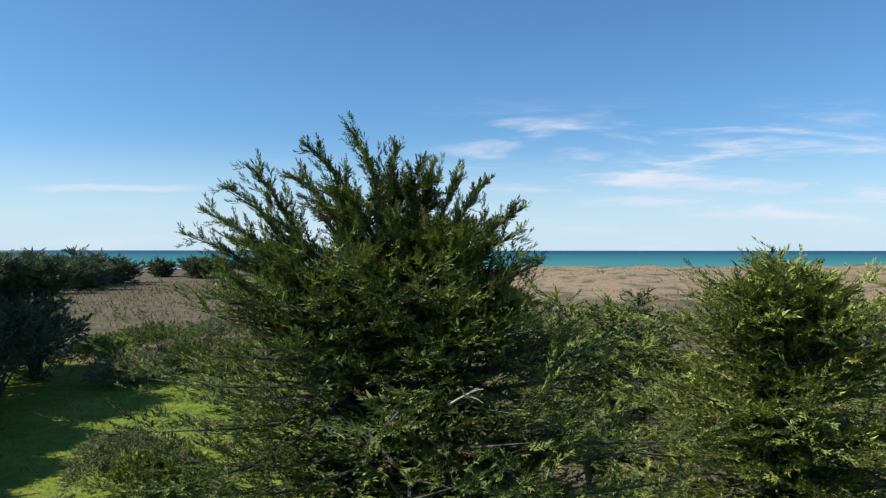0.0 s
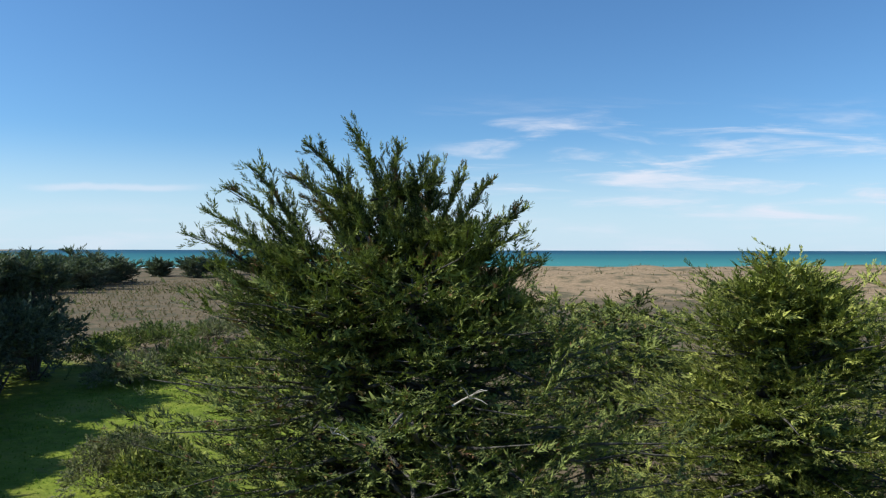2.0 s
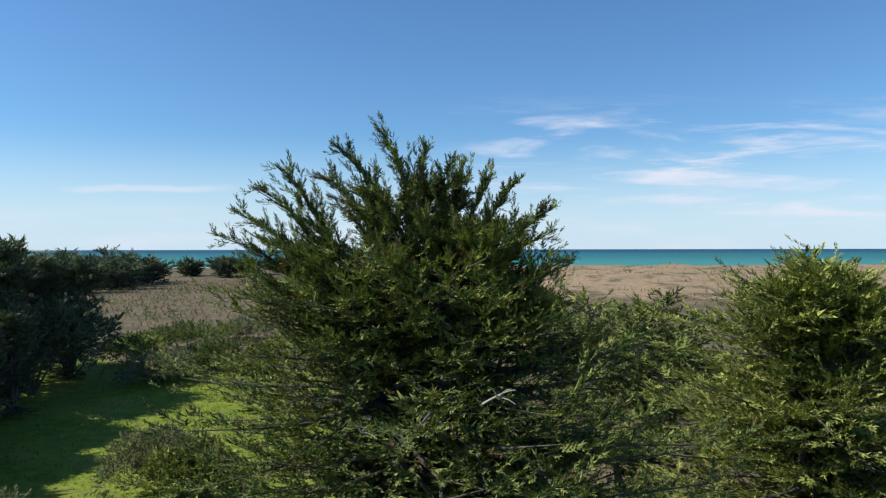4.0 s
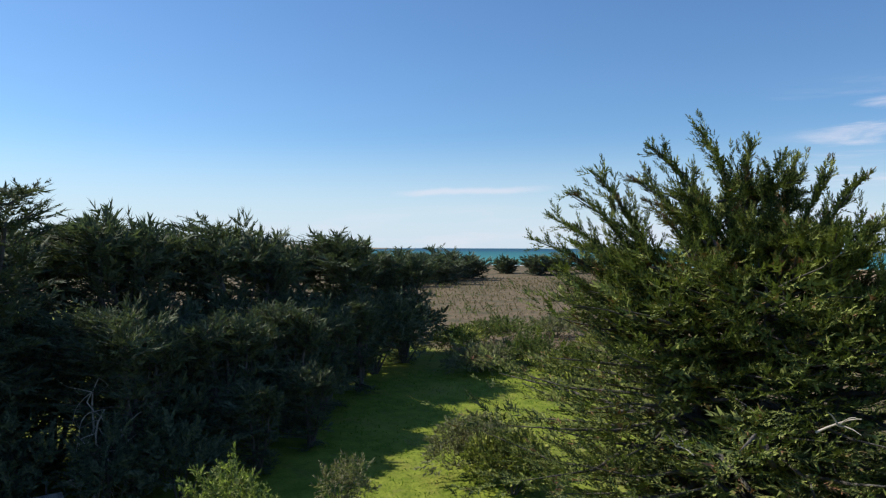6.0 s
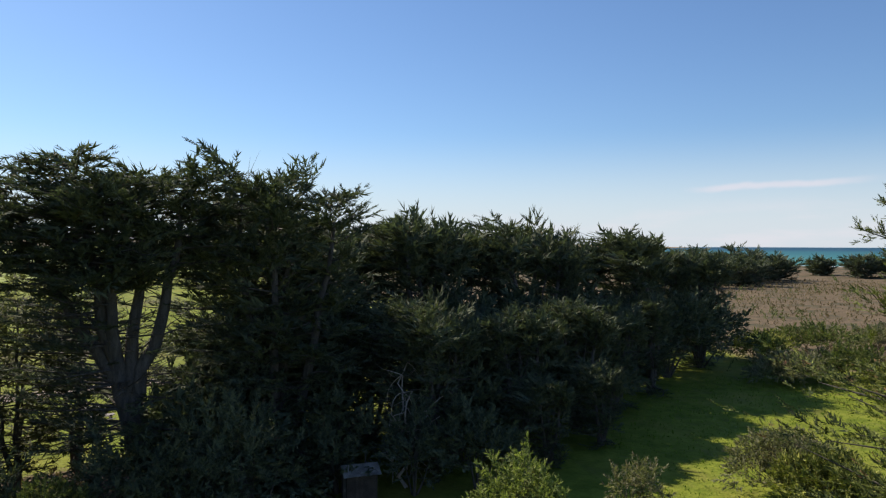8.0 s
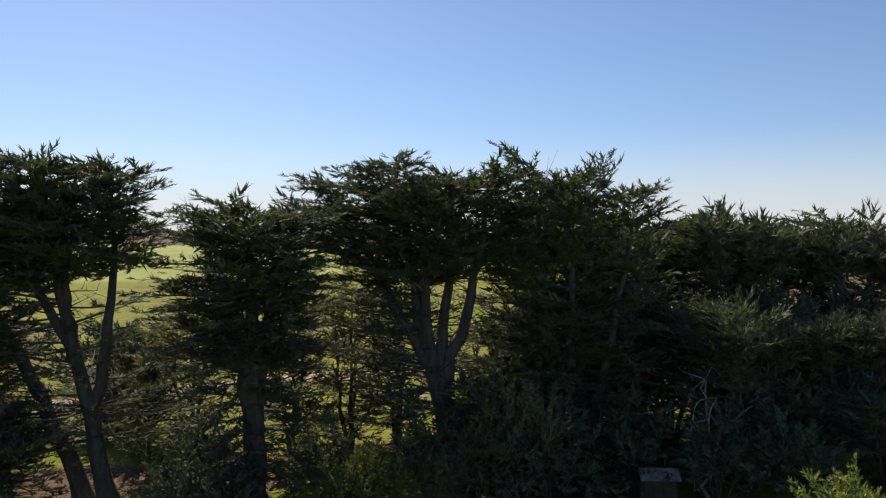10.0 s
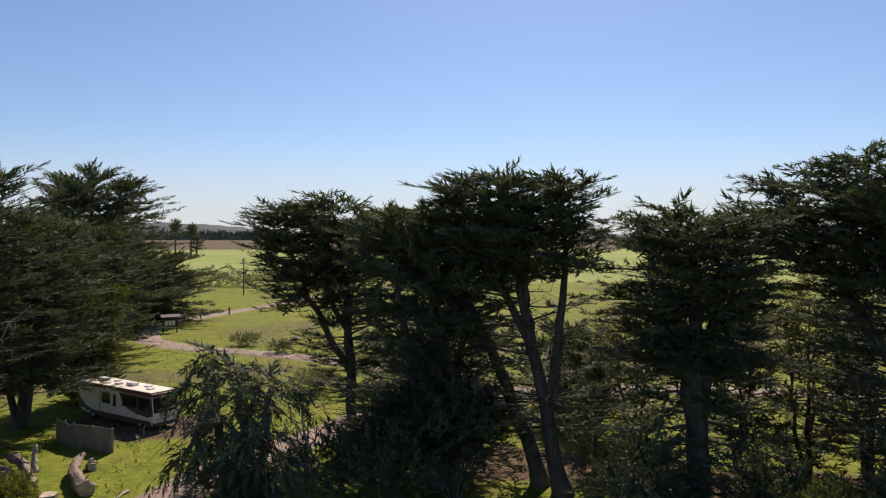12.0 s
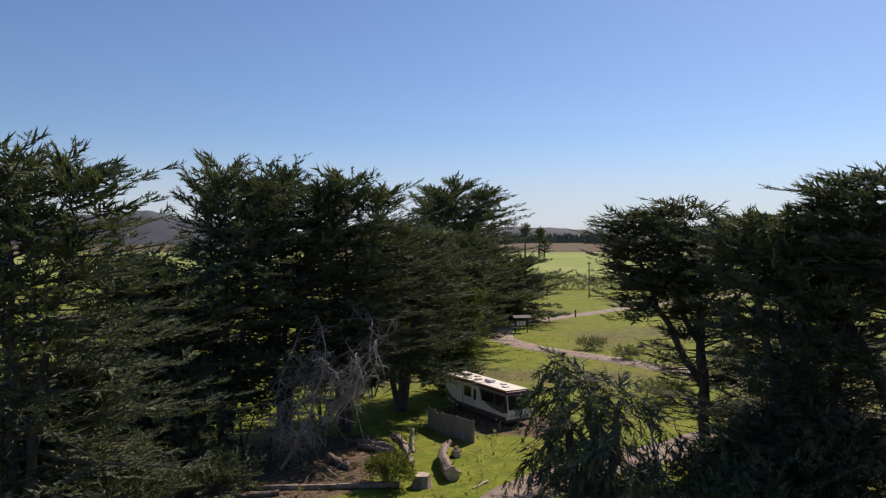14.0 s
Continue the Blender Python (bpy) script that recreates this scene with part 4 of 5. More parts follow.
for k, (az, d, wd, tl) in enumerate(((124.6, 326, 21, 8.0), (122.6, 318, 20, 6.5), (120.4, 326, 22, 5.8), (118.0, 320, 20, 5.2), (115.4, 326, 22, 5.8), (112.8, 320, 20, 5.0), (126.3, 310, 17, 6.0), (109.5, 322, 22, 5.4), (106.0, 326, 22, 5.6), (101.5, 320, 24, 5.2), (119.2, 118, 5, 1.8), (121.8, 128, 6, 2.0), (112.5, 100, 6, 2.2), (108.6, 92, 6, 2.4))):
    shrub("grey-brown brush at the edge of the campground grass", (*spot(az, d)[:2], float(height(*spot(az, d)[:2]))), 140 + k, wd, tl, SHRUB_GREY, count=190, spray=1.7 if d > 200 else 0.8, kit=TUFTS_FAR, group="campground bushes", lumps=9)
tree("broad green cypress behind the motorhome", spot(132.8, 88), 112, [(0, 0, 13.2, 0, 0), (-1.6, 2.0, 12.0, 0, 0), (1.6, -2.0, 11.6, 0, 0), (1.0, 1.6, 10.6, 0, 0)], 40,
     [(0.04, 3.0), (0.4, 3.2), (0.8, 2.6), (1.0, 1.6)], [(0.04, -6), (0.5, 4), (1.0, 24)], spray=1.7, gap=0.5, start=0.2, wind=(-0.05, 0, 0), first=0.04, leaf=CYPRESS, group="cypress trees of the grove", core=5, spire=0.2, trunk_r=0.35)
shrub("dark green bush beside the motorhome", spot(132.2, 84), 114, 5, 4.5, CYPRESS, count=320, spray=1.1, group="campground bushes")
shrub("pale grey-leaved bush behind the windbreak", spot(94.0, 84), 113, 6, 6.5, SHRUB_GREY, count=420, spray=0.8, group="campground bushes")

# clumps of cypress near the beach
# paler grey-green leaves: the haze of distance is put into this colour
BEACH_LEAF = foliage("hazy_cypress_leaves", (0.060, 0.076, 0.056), (0.120, 0.135, 0.085), (0.10, 0.09, 0.07), 0.03, 0.3, 0.05)
for k, (az, d, wd, tl) in enumerate(((29.5, 300, 30, 16.5), (27.2, 345, 32, 17.5), (25.6, 360, 32, 16.0), (24.2, 375, 26, 12.5), (26.6, 320, 26, 13.0), (21.3, 430, 15, 10.0), (18.8, 415, 21, 12.0), (17.2, 420, 24, 12.0), (14.8, 440, 16, 8.0))):
    tree("far dark cypress clump near the beach", (*spot(az, d)[:2], float(height(*spot(az, d)[:2]))), 120 + k,
         [(0, 0, tl * 0.8, 0, 0), (-wd * 0.26, 0, tl * 0.66, 0, 0), (wd * 0.26, 2, tl * 0.6, 0, 0), (0, -3, tl * 0.55, 0, 0)], 16, [(0.0, wd * 0.30), (0.6, wd * 0.32), (1.0, wd * 0.16)], [(0, 2), (1.0, 22)],
         spray=4.2, gap=0.9, start=0.2, wind=(-0.2, 0, 0), first=0.06, kit=SPRAY_FAR, fill=SPRAY_FAR, leaf=BEACH_LEAF, group="cypress trees near the beach", lift=0.05)

# tall trees standing alone in the far fields
for az, d, hh in ((127.0, 800, 35), (125.9, 810, 30), (125.5, 815, 18)):
    tree("far tall tree with a bare trunk and small crown", (*spot(az, d)[:2], float(height(*spot(az, d)[:2]))), int(az * 10), [(0, 0, hh, 0, 0), (3, 3, hh * 0.9, 0, 0)], 12,
         [(0.6, 7), (1.0, 5)], [(0.6, 10), (1.0, 20)], spray=5.0, gap=2.2, start=0.3, first=0.62 if hh > 20 else 0.2, kit=SPRAY_FAR, fill=SPRAY_FAR, trunk_r=1.0, group="far field trees")


# ---- plants past counting ----
def scatter(name, label, category, pts, sizes, kit, leaf, seed, upright=1.0):
    rng = np.random.default_rng(seed)
    leaves = Leaves(kit)
    z = height(pts[:, 0], pts[:, 1])
    for (x, y), zz, s in zip(pts, z, sizes):
        leaves.add(rng, (x, y, zz - 0.05), np.array([0, 0, upright]) + rng.normal(0, 0.5, 3), s, 1.0)
    return tagged(new(name, leaves.mesh(name, leaf)), label, category, kind="stuff")


def field_of(rng, n, az0, az1, d0, d1, keep=None):
    az, d = np.radians(rng.uniform(az0, az1, n)), np.sqrt(rng.uniform(d0 ** 2, d1 ** 2, n))
    p = np.stack([-np.sin(az) * d, np.cos(az) * d], 1)
    return p[keep(p)] if keep else p


rs = np.random.default_rng(5)
TUSSOCK = [plume(rs, 5, 3, 0.45, 2.0, 0.7) for _ in range(6)]
BLADE = [plume(rs, 4, 2, 0.5, 2.0, 0.8) for _ in range(6)]
pts = field_of(rs, 3800, 8, 30, 100, 380, lambda p: cover_weights(p[:, 0], p[:, 1])[0] > 0.4)
scatter("meadow_tussocks", "dry brown grass tussocks and heath of the meadow", "dry grass", pts, rs.uniform(0.3, 0.85, len(pts)), TUSSOCK, STRAW, 6)
pts = field_of(rs, 900, 8, 30, 100, 330, lambda p: bumps(p[:, 0], p[:, 1], 15.0, 8) > 0.25)
scatter("meadow_brush", "small dark green brush scattered over the meadow", "brush", pts, rs.uniform(0.7, 1.9, len(pts)), TUFTS_FAR, SHRUB, 7)
pts = field_of(rs, 2600, -34, 8, 90, 480, lambda p: bumps(p[:, 0], p[:, 1], 12.0, 2) > 0.0)
scatter("dune_grass", "pale dune grass on the sand hills", "dune grass", pts, rs.uniform(0.35, 0.9, len(pts)), TUSSOCK, STRAW, 8)
pts = field_of(rs, 420, -34, 6, 230, 480, lambda p: bumps(p[:, 0], p[:, 1], 16.0, 6) > 0.35)
scatter("dune_brush", "small grey-green brush in the hollows of the dunes", "brush", pts, rs.uniform(0.8, 2.2, len(pts)), TUFTS_FAR, SHRUB_GREY, 9)
pts = field_of(rs, 6000, 14, 36, 46, 100, lambda p: (p[:, 0] > -47) & (cover_weights(p[:, 0], p[:, 1])[0] < 0.5))
scatter("lawn_grass", "uneven tufts of green grass on the lawn", "grass", pts, rs.uniform(0.08, 0.22, len(pts)), BLADE, BLADES, 10)
pts = field_of(rs, 1300, 60, 150, 44, 72, lambda p: (cover_weights(p[:, 0], p[:, 1])[2] > 0.5))
scatter("forest_litter", "dead twigs and dry litter under the trees", "litter", pts, rs.uniform(0.25, 0.8, len(pts)), BLADE, STRAW, 12, 0.1)
pts = field_of(rs, 1500, 122, 152, 44, 78)
scatter("lawn_litter", "dry leaves and twigs scattered over the grass", "litter", pts, rs.uniform(0.10, 0.34, len(pts)), BLADE, STRAW, 17, 0.1)
pts = field_of(rs, 2200, 100, 131, 72, 150)
scatter("campground_weeds", "dry weeds and rough tufts over the campground grass", "weeds", pts, rs.uniform(0.10, 0.32, len(pts)), BLADE, STRAW, 18, 0.2)
pts = field_of(rs, 700, 104, 131, 318, 380)
scatter("field_edge_brush", "brownish brush along the edge of the far field", "brush", pts, rs.uniform(1.2, 2.8, len(pts)), TUFTS_FAR, SHRUB_GREY, 13, 0.5)
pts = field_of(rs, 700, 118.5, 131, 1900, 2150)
# leaf colours lightened and blued to include the haze in front of them
FAR_LEAF = foliage("hazy_woods_leaves", (0.055, 0.080, 0.085), (0.085, 0.110, 0.105), (0.08, 0.09, 0.09), 0.02, 0.1, 0.01)
scatter("far_woods", "dark band of far woods on the slope, tinted with haze", "woods", pts, rs.uniform(12, 24, len(pts)), TUFTS_FAR, FAR_LEAF, 14)

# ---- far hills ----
# The bluish tone of the woods here is distance haze painted into the base.
HILL = material("hazy_wooded_hills", (0.034, 0.042, 0.056), (0.062, 0.072, 0.088), 0.004, 0.02, 0.95, 0.0)


def ridge(label, az0, az1, dist, tops):
    n = 160
    az = np.linspace(az0, az1, n)
    top = np.interp(az, [p[0] for p in tops], [p[1] for p in tops]) * dist + EYE_Z
    top = top + dist * 0.0012 * (bumps(az * 30, az * 11, 9.0) + 0.6 * bumps(az * 120, az * 30, 9.0))
    rows_v = []
    for f, share in ((0.82, 0.0), (0.88, 0.45), (0.94, 0.8), (1.0, 1.0), (1.08, 0.7), (1.2, 0.0)):
        a_ = np.radians(az)
        rows_v.append(np.stack([-np.sin(a_) * dist * f, np.cos(a_) * dist * f, (top + 20) * share - 20], 1))
    i, j = np.meshgrid(np.arange(5), np.arange(n - 1), indexing="ij")
    f = np.stack([i * n + j, i * n + j + 1, (i + 1) * n + j + 1, (i + 1) * n + j], -1).reshape(-1, 4)
    return tagged(new("backdrop_hill", mesh_of("backdrop_hill", np.concatenate(rows_v), f, HILL, True)), label, "hill", kind="structure")


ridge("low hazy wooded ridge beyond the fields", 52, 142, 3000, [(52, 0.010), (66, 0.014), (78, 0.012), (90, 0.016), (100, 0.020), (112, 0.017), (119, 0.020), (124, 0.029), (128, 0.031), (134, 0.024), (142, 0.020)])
ridge("higher haze-blue wooded hill far inland", 138, 176, 3900, [(138, 0.012), (146, 0.024), (153, 0.040), (156, 0.051), (160, 0.044), (168, 0.040), (176, 0.030)])

# ---- roads ----
GRAVEL = material("grey_brown_gravel", (0.190, 0.145, 0.115), (0.330, 0.262, 0.212), 0.25, 6.0, 0.95, 0.5, 0.03, stain=(0.21, 0.155, 0.115))


def road(label, path, width):
    """A gravel strip with a slight crown, uneven edges and a real thickness."""
    p = np.array(path, float)
    s = np.linspace(0, 1, len(p))
    fine = np.linspace(0, 1, 24 * (len(p) - 1))
    xy = np.stack([np.interp(fine, s, p[:, k]) for k in (0, 1)], 1)
    for _ in range(14):
        xy[1:-1] = (xy[:-2] + 2 * xy[1:-1] + xy[2:]) / 4
    d = np.gradient(xy, axis=0)
    d /= np.linalg.norm(d, axis=1)[:, None]
    nrm = np.stack([-d[:, 1], d[:, 0]], 1)
    cols = []
    for q, zz in ((-1.04, -0.05), (-1.0, 0.02), (-0.5, 0.05), (0, 0.06), (0.5, 0.05), (1.0, 0.02), (1.04, -0.05)):
        wob = 1 + 0.10 * bumps(xy[:, 0] + q * 9, xy[:, 1], 2.0) * abs(q)
        at = xy + nrm * (q * width / 2 * wob)[:, None]
        cols.append(np.concatenate([at, (height(at[:, 0], at[:, 1]) + zz)[:, None]], 1))
    k, n = len(cols), len(fine)
    i, j = np.meshgrid(np.arange(k - 1), np.arange(n - 1), indexing="ij")
    f = np.stack([i * n + j, (i + 1) * n + j, (i + 1) * n + j + 1, i * n + j + 1], -1).reshape(-1, 4)
    return tagged(new("road", mesh_of("road", np.concatenate(cols), f, GRAVEL, True)), label, "road", kind="structure")


road("grey-brown gravel road through the campground", [(-30, -24), (-40, -31.5), (-49, -31.7), (-60, -28.5), (-68, -27.5), (-75, -25), (-83, -15.2), (-89, -1.2), (-91, 12), (-91, 26), (-88, 45), (-92, 80)], 4.6)
road("gravel loop road past the notice board", [(-82.8, -16.1), (-92.7, -33.0), (-98.5, -48.0), (-101.4, -61.1), (-103.2, -76.1), (-109.1, -88.1), (-126.9, -102.3), (-144.9, -104.5), (-168.9, -105.8), (-208.9, -108.2), (-298.9, -108.1)], 5.0)

# ---- built things ----
WHITE = material("white_gelcoat", (0.66, 0.65, 0.64), (0.80, 0.79, 0.78), 0.8, 20.0, 0.35, 0.05, 0.005, spec=0.5, stain=(0.52, 0.50, 0.45))
CREAM = material("chalky_roof_membrane", (0.62, 0.57, 0.49), (0.80, 0.75, 0.66), 0.9, 9.0, 0.7, 0.2, 0.01, stain=(0.50, 0.44, 0.36))
MAROON = material("maroon_paint", (0.085, 0.020, 0.028), (0.150, 0.035, 0.045), 1.0, 20.0, 0.35, 0.0, spec=0.5)
GREYPAINT = material("dark_grey_paint", (0.035, 0.033, 0.036), (0.075, 0.070, 0.072), 1.0, 20.0, 0.4, 0.0, spec=0.5)
GLASS = material("tinted_vehicle_glass", (0.010, 0.011, 0.013), (0.022, 0.024, 0.027), 1.0, 8.0, 0.12, 0.0, spec=0.6)
LILAC = material("pale_grey_paint", (0.32, 0.30, 0.33), (0.44, 0.42, 0.45), 1.0, 20.0, 0.35, 0.0, spec=0.5)
RUBBER = material("black_rubber", (0.012, 0.012, 0.012), (0.030, 0.029, 0.028), 4.0, 30.0, 0.85, 0.2, 0.01)
ALLOY = material("dull_alloy", (0.35, 0.35, 0.35), (0.55, 0.55, 0.55), 3.0, 30.0, 0.4, 0.0, metal=0.8)
PLANKS = material("weathered_grey_planks", (0.200, 0.180, 0.165), (0.360, 0.325, 0.300), 1.2, 14.0, 0.9, 0.5, 0.01, stretch=(4, 4, 0.6), per_piece=0.3)
DARKWOOD = material("dark_stained_wood", (0.050, 0.038, 0.030), (0.120, 0.095, 0.078), 1.2, 14.0, 0.9, 0.4, 0.01, per_piece=0.3)
SHAKES = material("old_cedar_shakes", (0.150, 0.140, 0.130), (0.330, 0.310, 0.290), 2.0, 20.0, 0.9, 0.5, 0.01, per_piece=0.4)
CUTWOOD = material("pale_cut_wood", (0.33, 0.26, 0.19), (0.56, 0.48, 0.38), 3.0, 30.0, 0.85, 0.4, 0.01, stain=(0.25, 0.19, 0.14))
LOGBARK = material("peeling_grey_log", (0.085, 0.062, 0.048), (0.330, 0.265, 0.215), 1.2, 10.0, 0.9, 0.8, 0.04, stain=(0.42, 0.36, 0.30))
BLUE = material("blue_tarpaulin", (0.015, 0.110, 0.360), (0.035, 0.230, 0.600), 2.0, 12.0, 0.5, 0.4, 0.03)
CLOTH = material("mixed_pale_cloth", (0.18, 0.15, 0.13), (0.60, 0.56, 0.52), 3.0, 8.0, 0.9, 0.5, 0.03)
PAPER = material("pale_notice_paper", (0.55, 0.55, 0.52), (0.75, 0.75, 0.70), 3.0, 30.0, 0.8, 0.0)


def box(x0, x1, y0, y1, z0, z1, bevel=0.0, bm=None, m=None):
    bm = bm or bmesh.new()
    made = bmesh.ops.create_cube(bm, size=1.0)["verts"]
    bmesh.ops.scale(bm, vec=(x1 - x0, y1 - y0, z1 - z0), verts=made)
    bmesh.ops.translate(bm, vec=((x0 + x1) / 2, (y0 + y1) / 2, (z0 + z1) / 2), verts=made)
    if bevel:
        edges = list({e for v in made for e in v.link_edges})
        bmesh.ops.bevel(bm, geom=edges, offset=bevel, segments=2, affect="EDGES", profile=0.5)
    if m is not None:
        bmesh.ops.transform(bm, matrix=m, verts=bm.verts[:])
    return bm


def prism(outline, y0, y1, bevel=0.0):
    """A solid with the outline (x, z) from y0 to y1."""
    bm = bmesh.new()
    a_ = [bm.verts.new((x, y0, z)) for x, z in outline]
    b_ = [bm.verts.new((x, y1, z)) for x, z in outline]
    n = len(outline)
    bm.faces.new(a_), bm.faces.new(b_[::-1])
    for k in range(n):
        bm.faces.new((a_[k], b_[k], b_[(k + 1) % n], a_[(k + 1) % n]))
    bmesh.ops.recalc_face_normals(bm, faces=bm.faces[:])
    if bevel:
        bmesh.ops.bevel(bm, geom=bm.edges[:], offset=bevel, segments=3, affect="EDGES", profile=0.5)
    return bm


def disc(r, depth, m, sides=20, bevel=0.0):
    bm = bmesh.new()
    bmesh.ops.create_cone(bm, cap_ends=True, segments=sides, radius1=r, radius2=r, depth=depth)
    if bevel:
        bmesh.ops.bevel(bm, geom=[e for e in bm.edges if len(e.link_faces[0].verts) > 4 or len(e.link_faces[-1].verts) > 4], offset=bevel, segments=2, affect="EDGES")
    bmesh.ops.transform(bm, matrix=m, verts=bm.verts[:])
    return bm


def motorhome():
    """A coach-built motorhome, nose towards +X, its door side at -Y."""
    root = tagged(new("motorhome"), "white and maroon motorhome parked on bare earth", "motorhome")
    L, W = 11.5, 2.5
    hl, hw = L / 2, W / 2
    part("body", prism([(-hl, 0.75), (-hl + 0.1, 3.05), (-hl + 0.35, 3.2), (hl - 0.55, 3.2), (hl - 0.22, 3.05), (hl, 1.35), (hl - 0.02, 0.62), (hl - 0.3, 0.45), (-hl + 1.2, 0.45)], -hw, hw, 0.07), WHITE, root, smooth=False)
    part("chassis", box(-hl + 0.6, hl - 0.5, -hw + 0.15, hw - 0.15, 0.22, 0.46), GREYPAINT, root, "dark steel chassis")
    part("roof", box(-hl + 0.12, hl - 0.32, -hw + 0.02, hw - 0.02, 3.19, 3.27, 0.03), CREAM, root, "cream roof with stains")
    part("maroon_band", prism([(hl - 0.62, 3.24), (hl - 0.17, 3.12), (hl - 0.10, 2.86), (-hl + 2.0, 2.96), (-hl + 2.0, 3.17)], -hw - 0.02, hw + 0.02, 0.02), MAROON, root, "maroon band under the roof edge")
    part("windscreen", prism([(hl - 0.115, 2.80), (hl + 0.035, 1.52), (hl - 0.06, 1.52), (hl - 0.21, 2.80)], -hw + 0.10, hw - 0.10, 0.01), GLASS, root, "large dark windscreen")
    part("nose_panel", prism([(hl + 0.03, 1.40), (hl + 0.045, 0.70), (hl - 0.1, 0.58), (hl - 0.1, 1.40)], -hw + 0.08, hw - 0.08, 0.02), WHITE, root)
    part("bumper", box(hl - 0.2, hl + 0.12, -hw + 0.03, hw - 0.03, 0.42, 0.68, 0.05), GREYPAINT, root, "dark front bumper")
    for sy in (-1, 1):
        part("headlight", box(hl + 0.03, hl + 0.075, sy * 0.82 - 0.22, sy * 0.82 + 0.22, 0.86, 1.08, 0.015), ALLOY, root, "clear headlight")
        part("mirror", box(hl - 0.55, hl - 0.35, sy * (hw + 0.17) - 0.14, sy * (hw + 0.17) + 0.14, 1.65, 2.1, 0.03), GREYPAINT, root, "dark wing mirror")
        side = -hw - 0.018 if sy < 0 else hw + 0.018
        y0, y1 = min(side, side - sy * 0.03), max(side, side - sy * 0.03)
        part("dark_flank", prism([(-hl + 6.55, 2.86), (hl - 0.24, 2.82), (hl - 0.02, 1.30), (hl - 0.8, 1.12), (hl - 2.2, 1.22), (hl - 3.6, 1.50), (hl - 4.5, 1.95)], y0, y1), GREYPAINT, root, "dark painted flank")
        # Dark panel painted on for the shadow below the sloping tail.
        part("tail_shadow", prism([(-hl + 0.04, 0.78), (-hl + 0.08, 1.95), (-hl + 0.6, 1.50), (-hl + 1.4, 1.02), (-hl + 2.5, 0.80)], y0, y1), GREYPAINT, root, "dark sweep for the shadow low at the tail")
        part("trim_strip", box(-hl + 3.50, -hl + 3.58, y0 - 0.004, y1 + 0.004, 0.82, 2.94), GREYPAINT, root)
        part("skirt", box(-hl + 1.9, hl - 0.3, y0 - 0.002, y1 + 0.002, 0.46, 0.62), GREYPAINT, root, "dark lower skirt")
        part("skirt_stripe", box(-hl + 1.2, hl - 0.35, y0 - 0.004, y1 + 0.004, 0.62, 0.80), MAROON, root, "maroon stripe along the skirt")
        gy0, gy1 = (y0 - 0.012, y0) if sy < 0 else (y1, y1 + 0.012)
        for x0, x1, z0, z1 in ((-hl + 3.85, -hl + 5.15, 1.65, 2.60), (-hl + 7.1, -hl + 9.2, 1.72, 2.66), (hl - 2.1, hl - 0.5, 1.60, 2.66)):
            w_ = part("window", box(x0, x1, gy0, gy1, z0, z1), GLASS, root, "dark tinted window")
            part("frame", box(x0 - 0.05, x1 + 0.05, gy0 + 0.004, gy1 - 0.002, z0 - 0.05, z1 + 0.05), LILAC if x0 < -1 else GREYPAINT, w_)
        for x0 in (-hl + 3.7, -hl + 6.4, -hl + 7.8):
            part("locker", box(x0, x0 + 1.2, gy0, gy1, 0.84, 1.16, 0.004), WHITE, root)
        for wx in (-hl + 2.4, hl - 1.9):
            m = pose(wx, sy * (hw - 0.16), 0.46, 90)
            wheel = part("wheel", disc(0.46, 0.30, m, 24, 0.05), RUBBER, root, "black tyre")
            part("rim", disc(0.27, 0.32, m, 18, 0.02), ALLOY, wheel, "dull alloy rim")
    door = part("door", box(-hl + 5.55, -hl + 6.25, -hw - 0.05, -hw - 0.02, 0.95, 2.75, 0.01), WHITE, root)
    part("pane", box(-hl + 5.66, -hl + 6.12, -hw - 0.06, -hw - 0.048, 1.50, 2.58), GLASS, door)
    part("handle", box(-hl + 6.15, -hl + 6.21, -hw - 0.085, -hw - 0.05, 1.40, 1.56), ALLOY, door)
    for x0, ln in ((-hl + 1.6, 0.9), (0.4, 1.0)):
        part("air_conditioner", box(x0, x0 + ln, -0.35, 0.35, 3.26, 3.55, 0.08), WHITE, root, "white rooftop air conditioner")
    for x0, y in ((-hl + 3.3, 0.5), (-hl + 4.7, -0.3), (2.4, 0.4), (3.6, -0.2)):
        part("roof_hatch", box(x0, x0 + 0.55, y - 0.28, y + 0.28, 3.26, 3.38, 0.04), WHITE, root)
    part("ladder", box(-hl - 0.06, -hl - 0.02, 0.4, 0.8, 1.1, 3.1), ALLOY, root)
    return root


coach = motorhome()
coach.matrix_basis = pose(-58.8, -49.6, 0, 0, 0, 73)
coach.scale = (1.07, 1.07, 1.07)


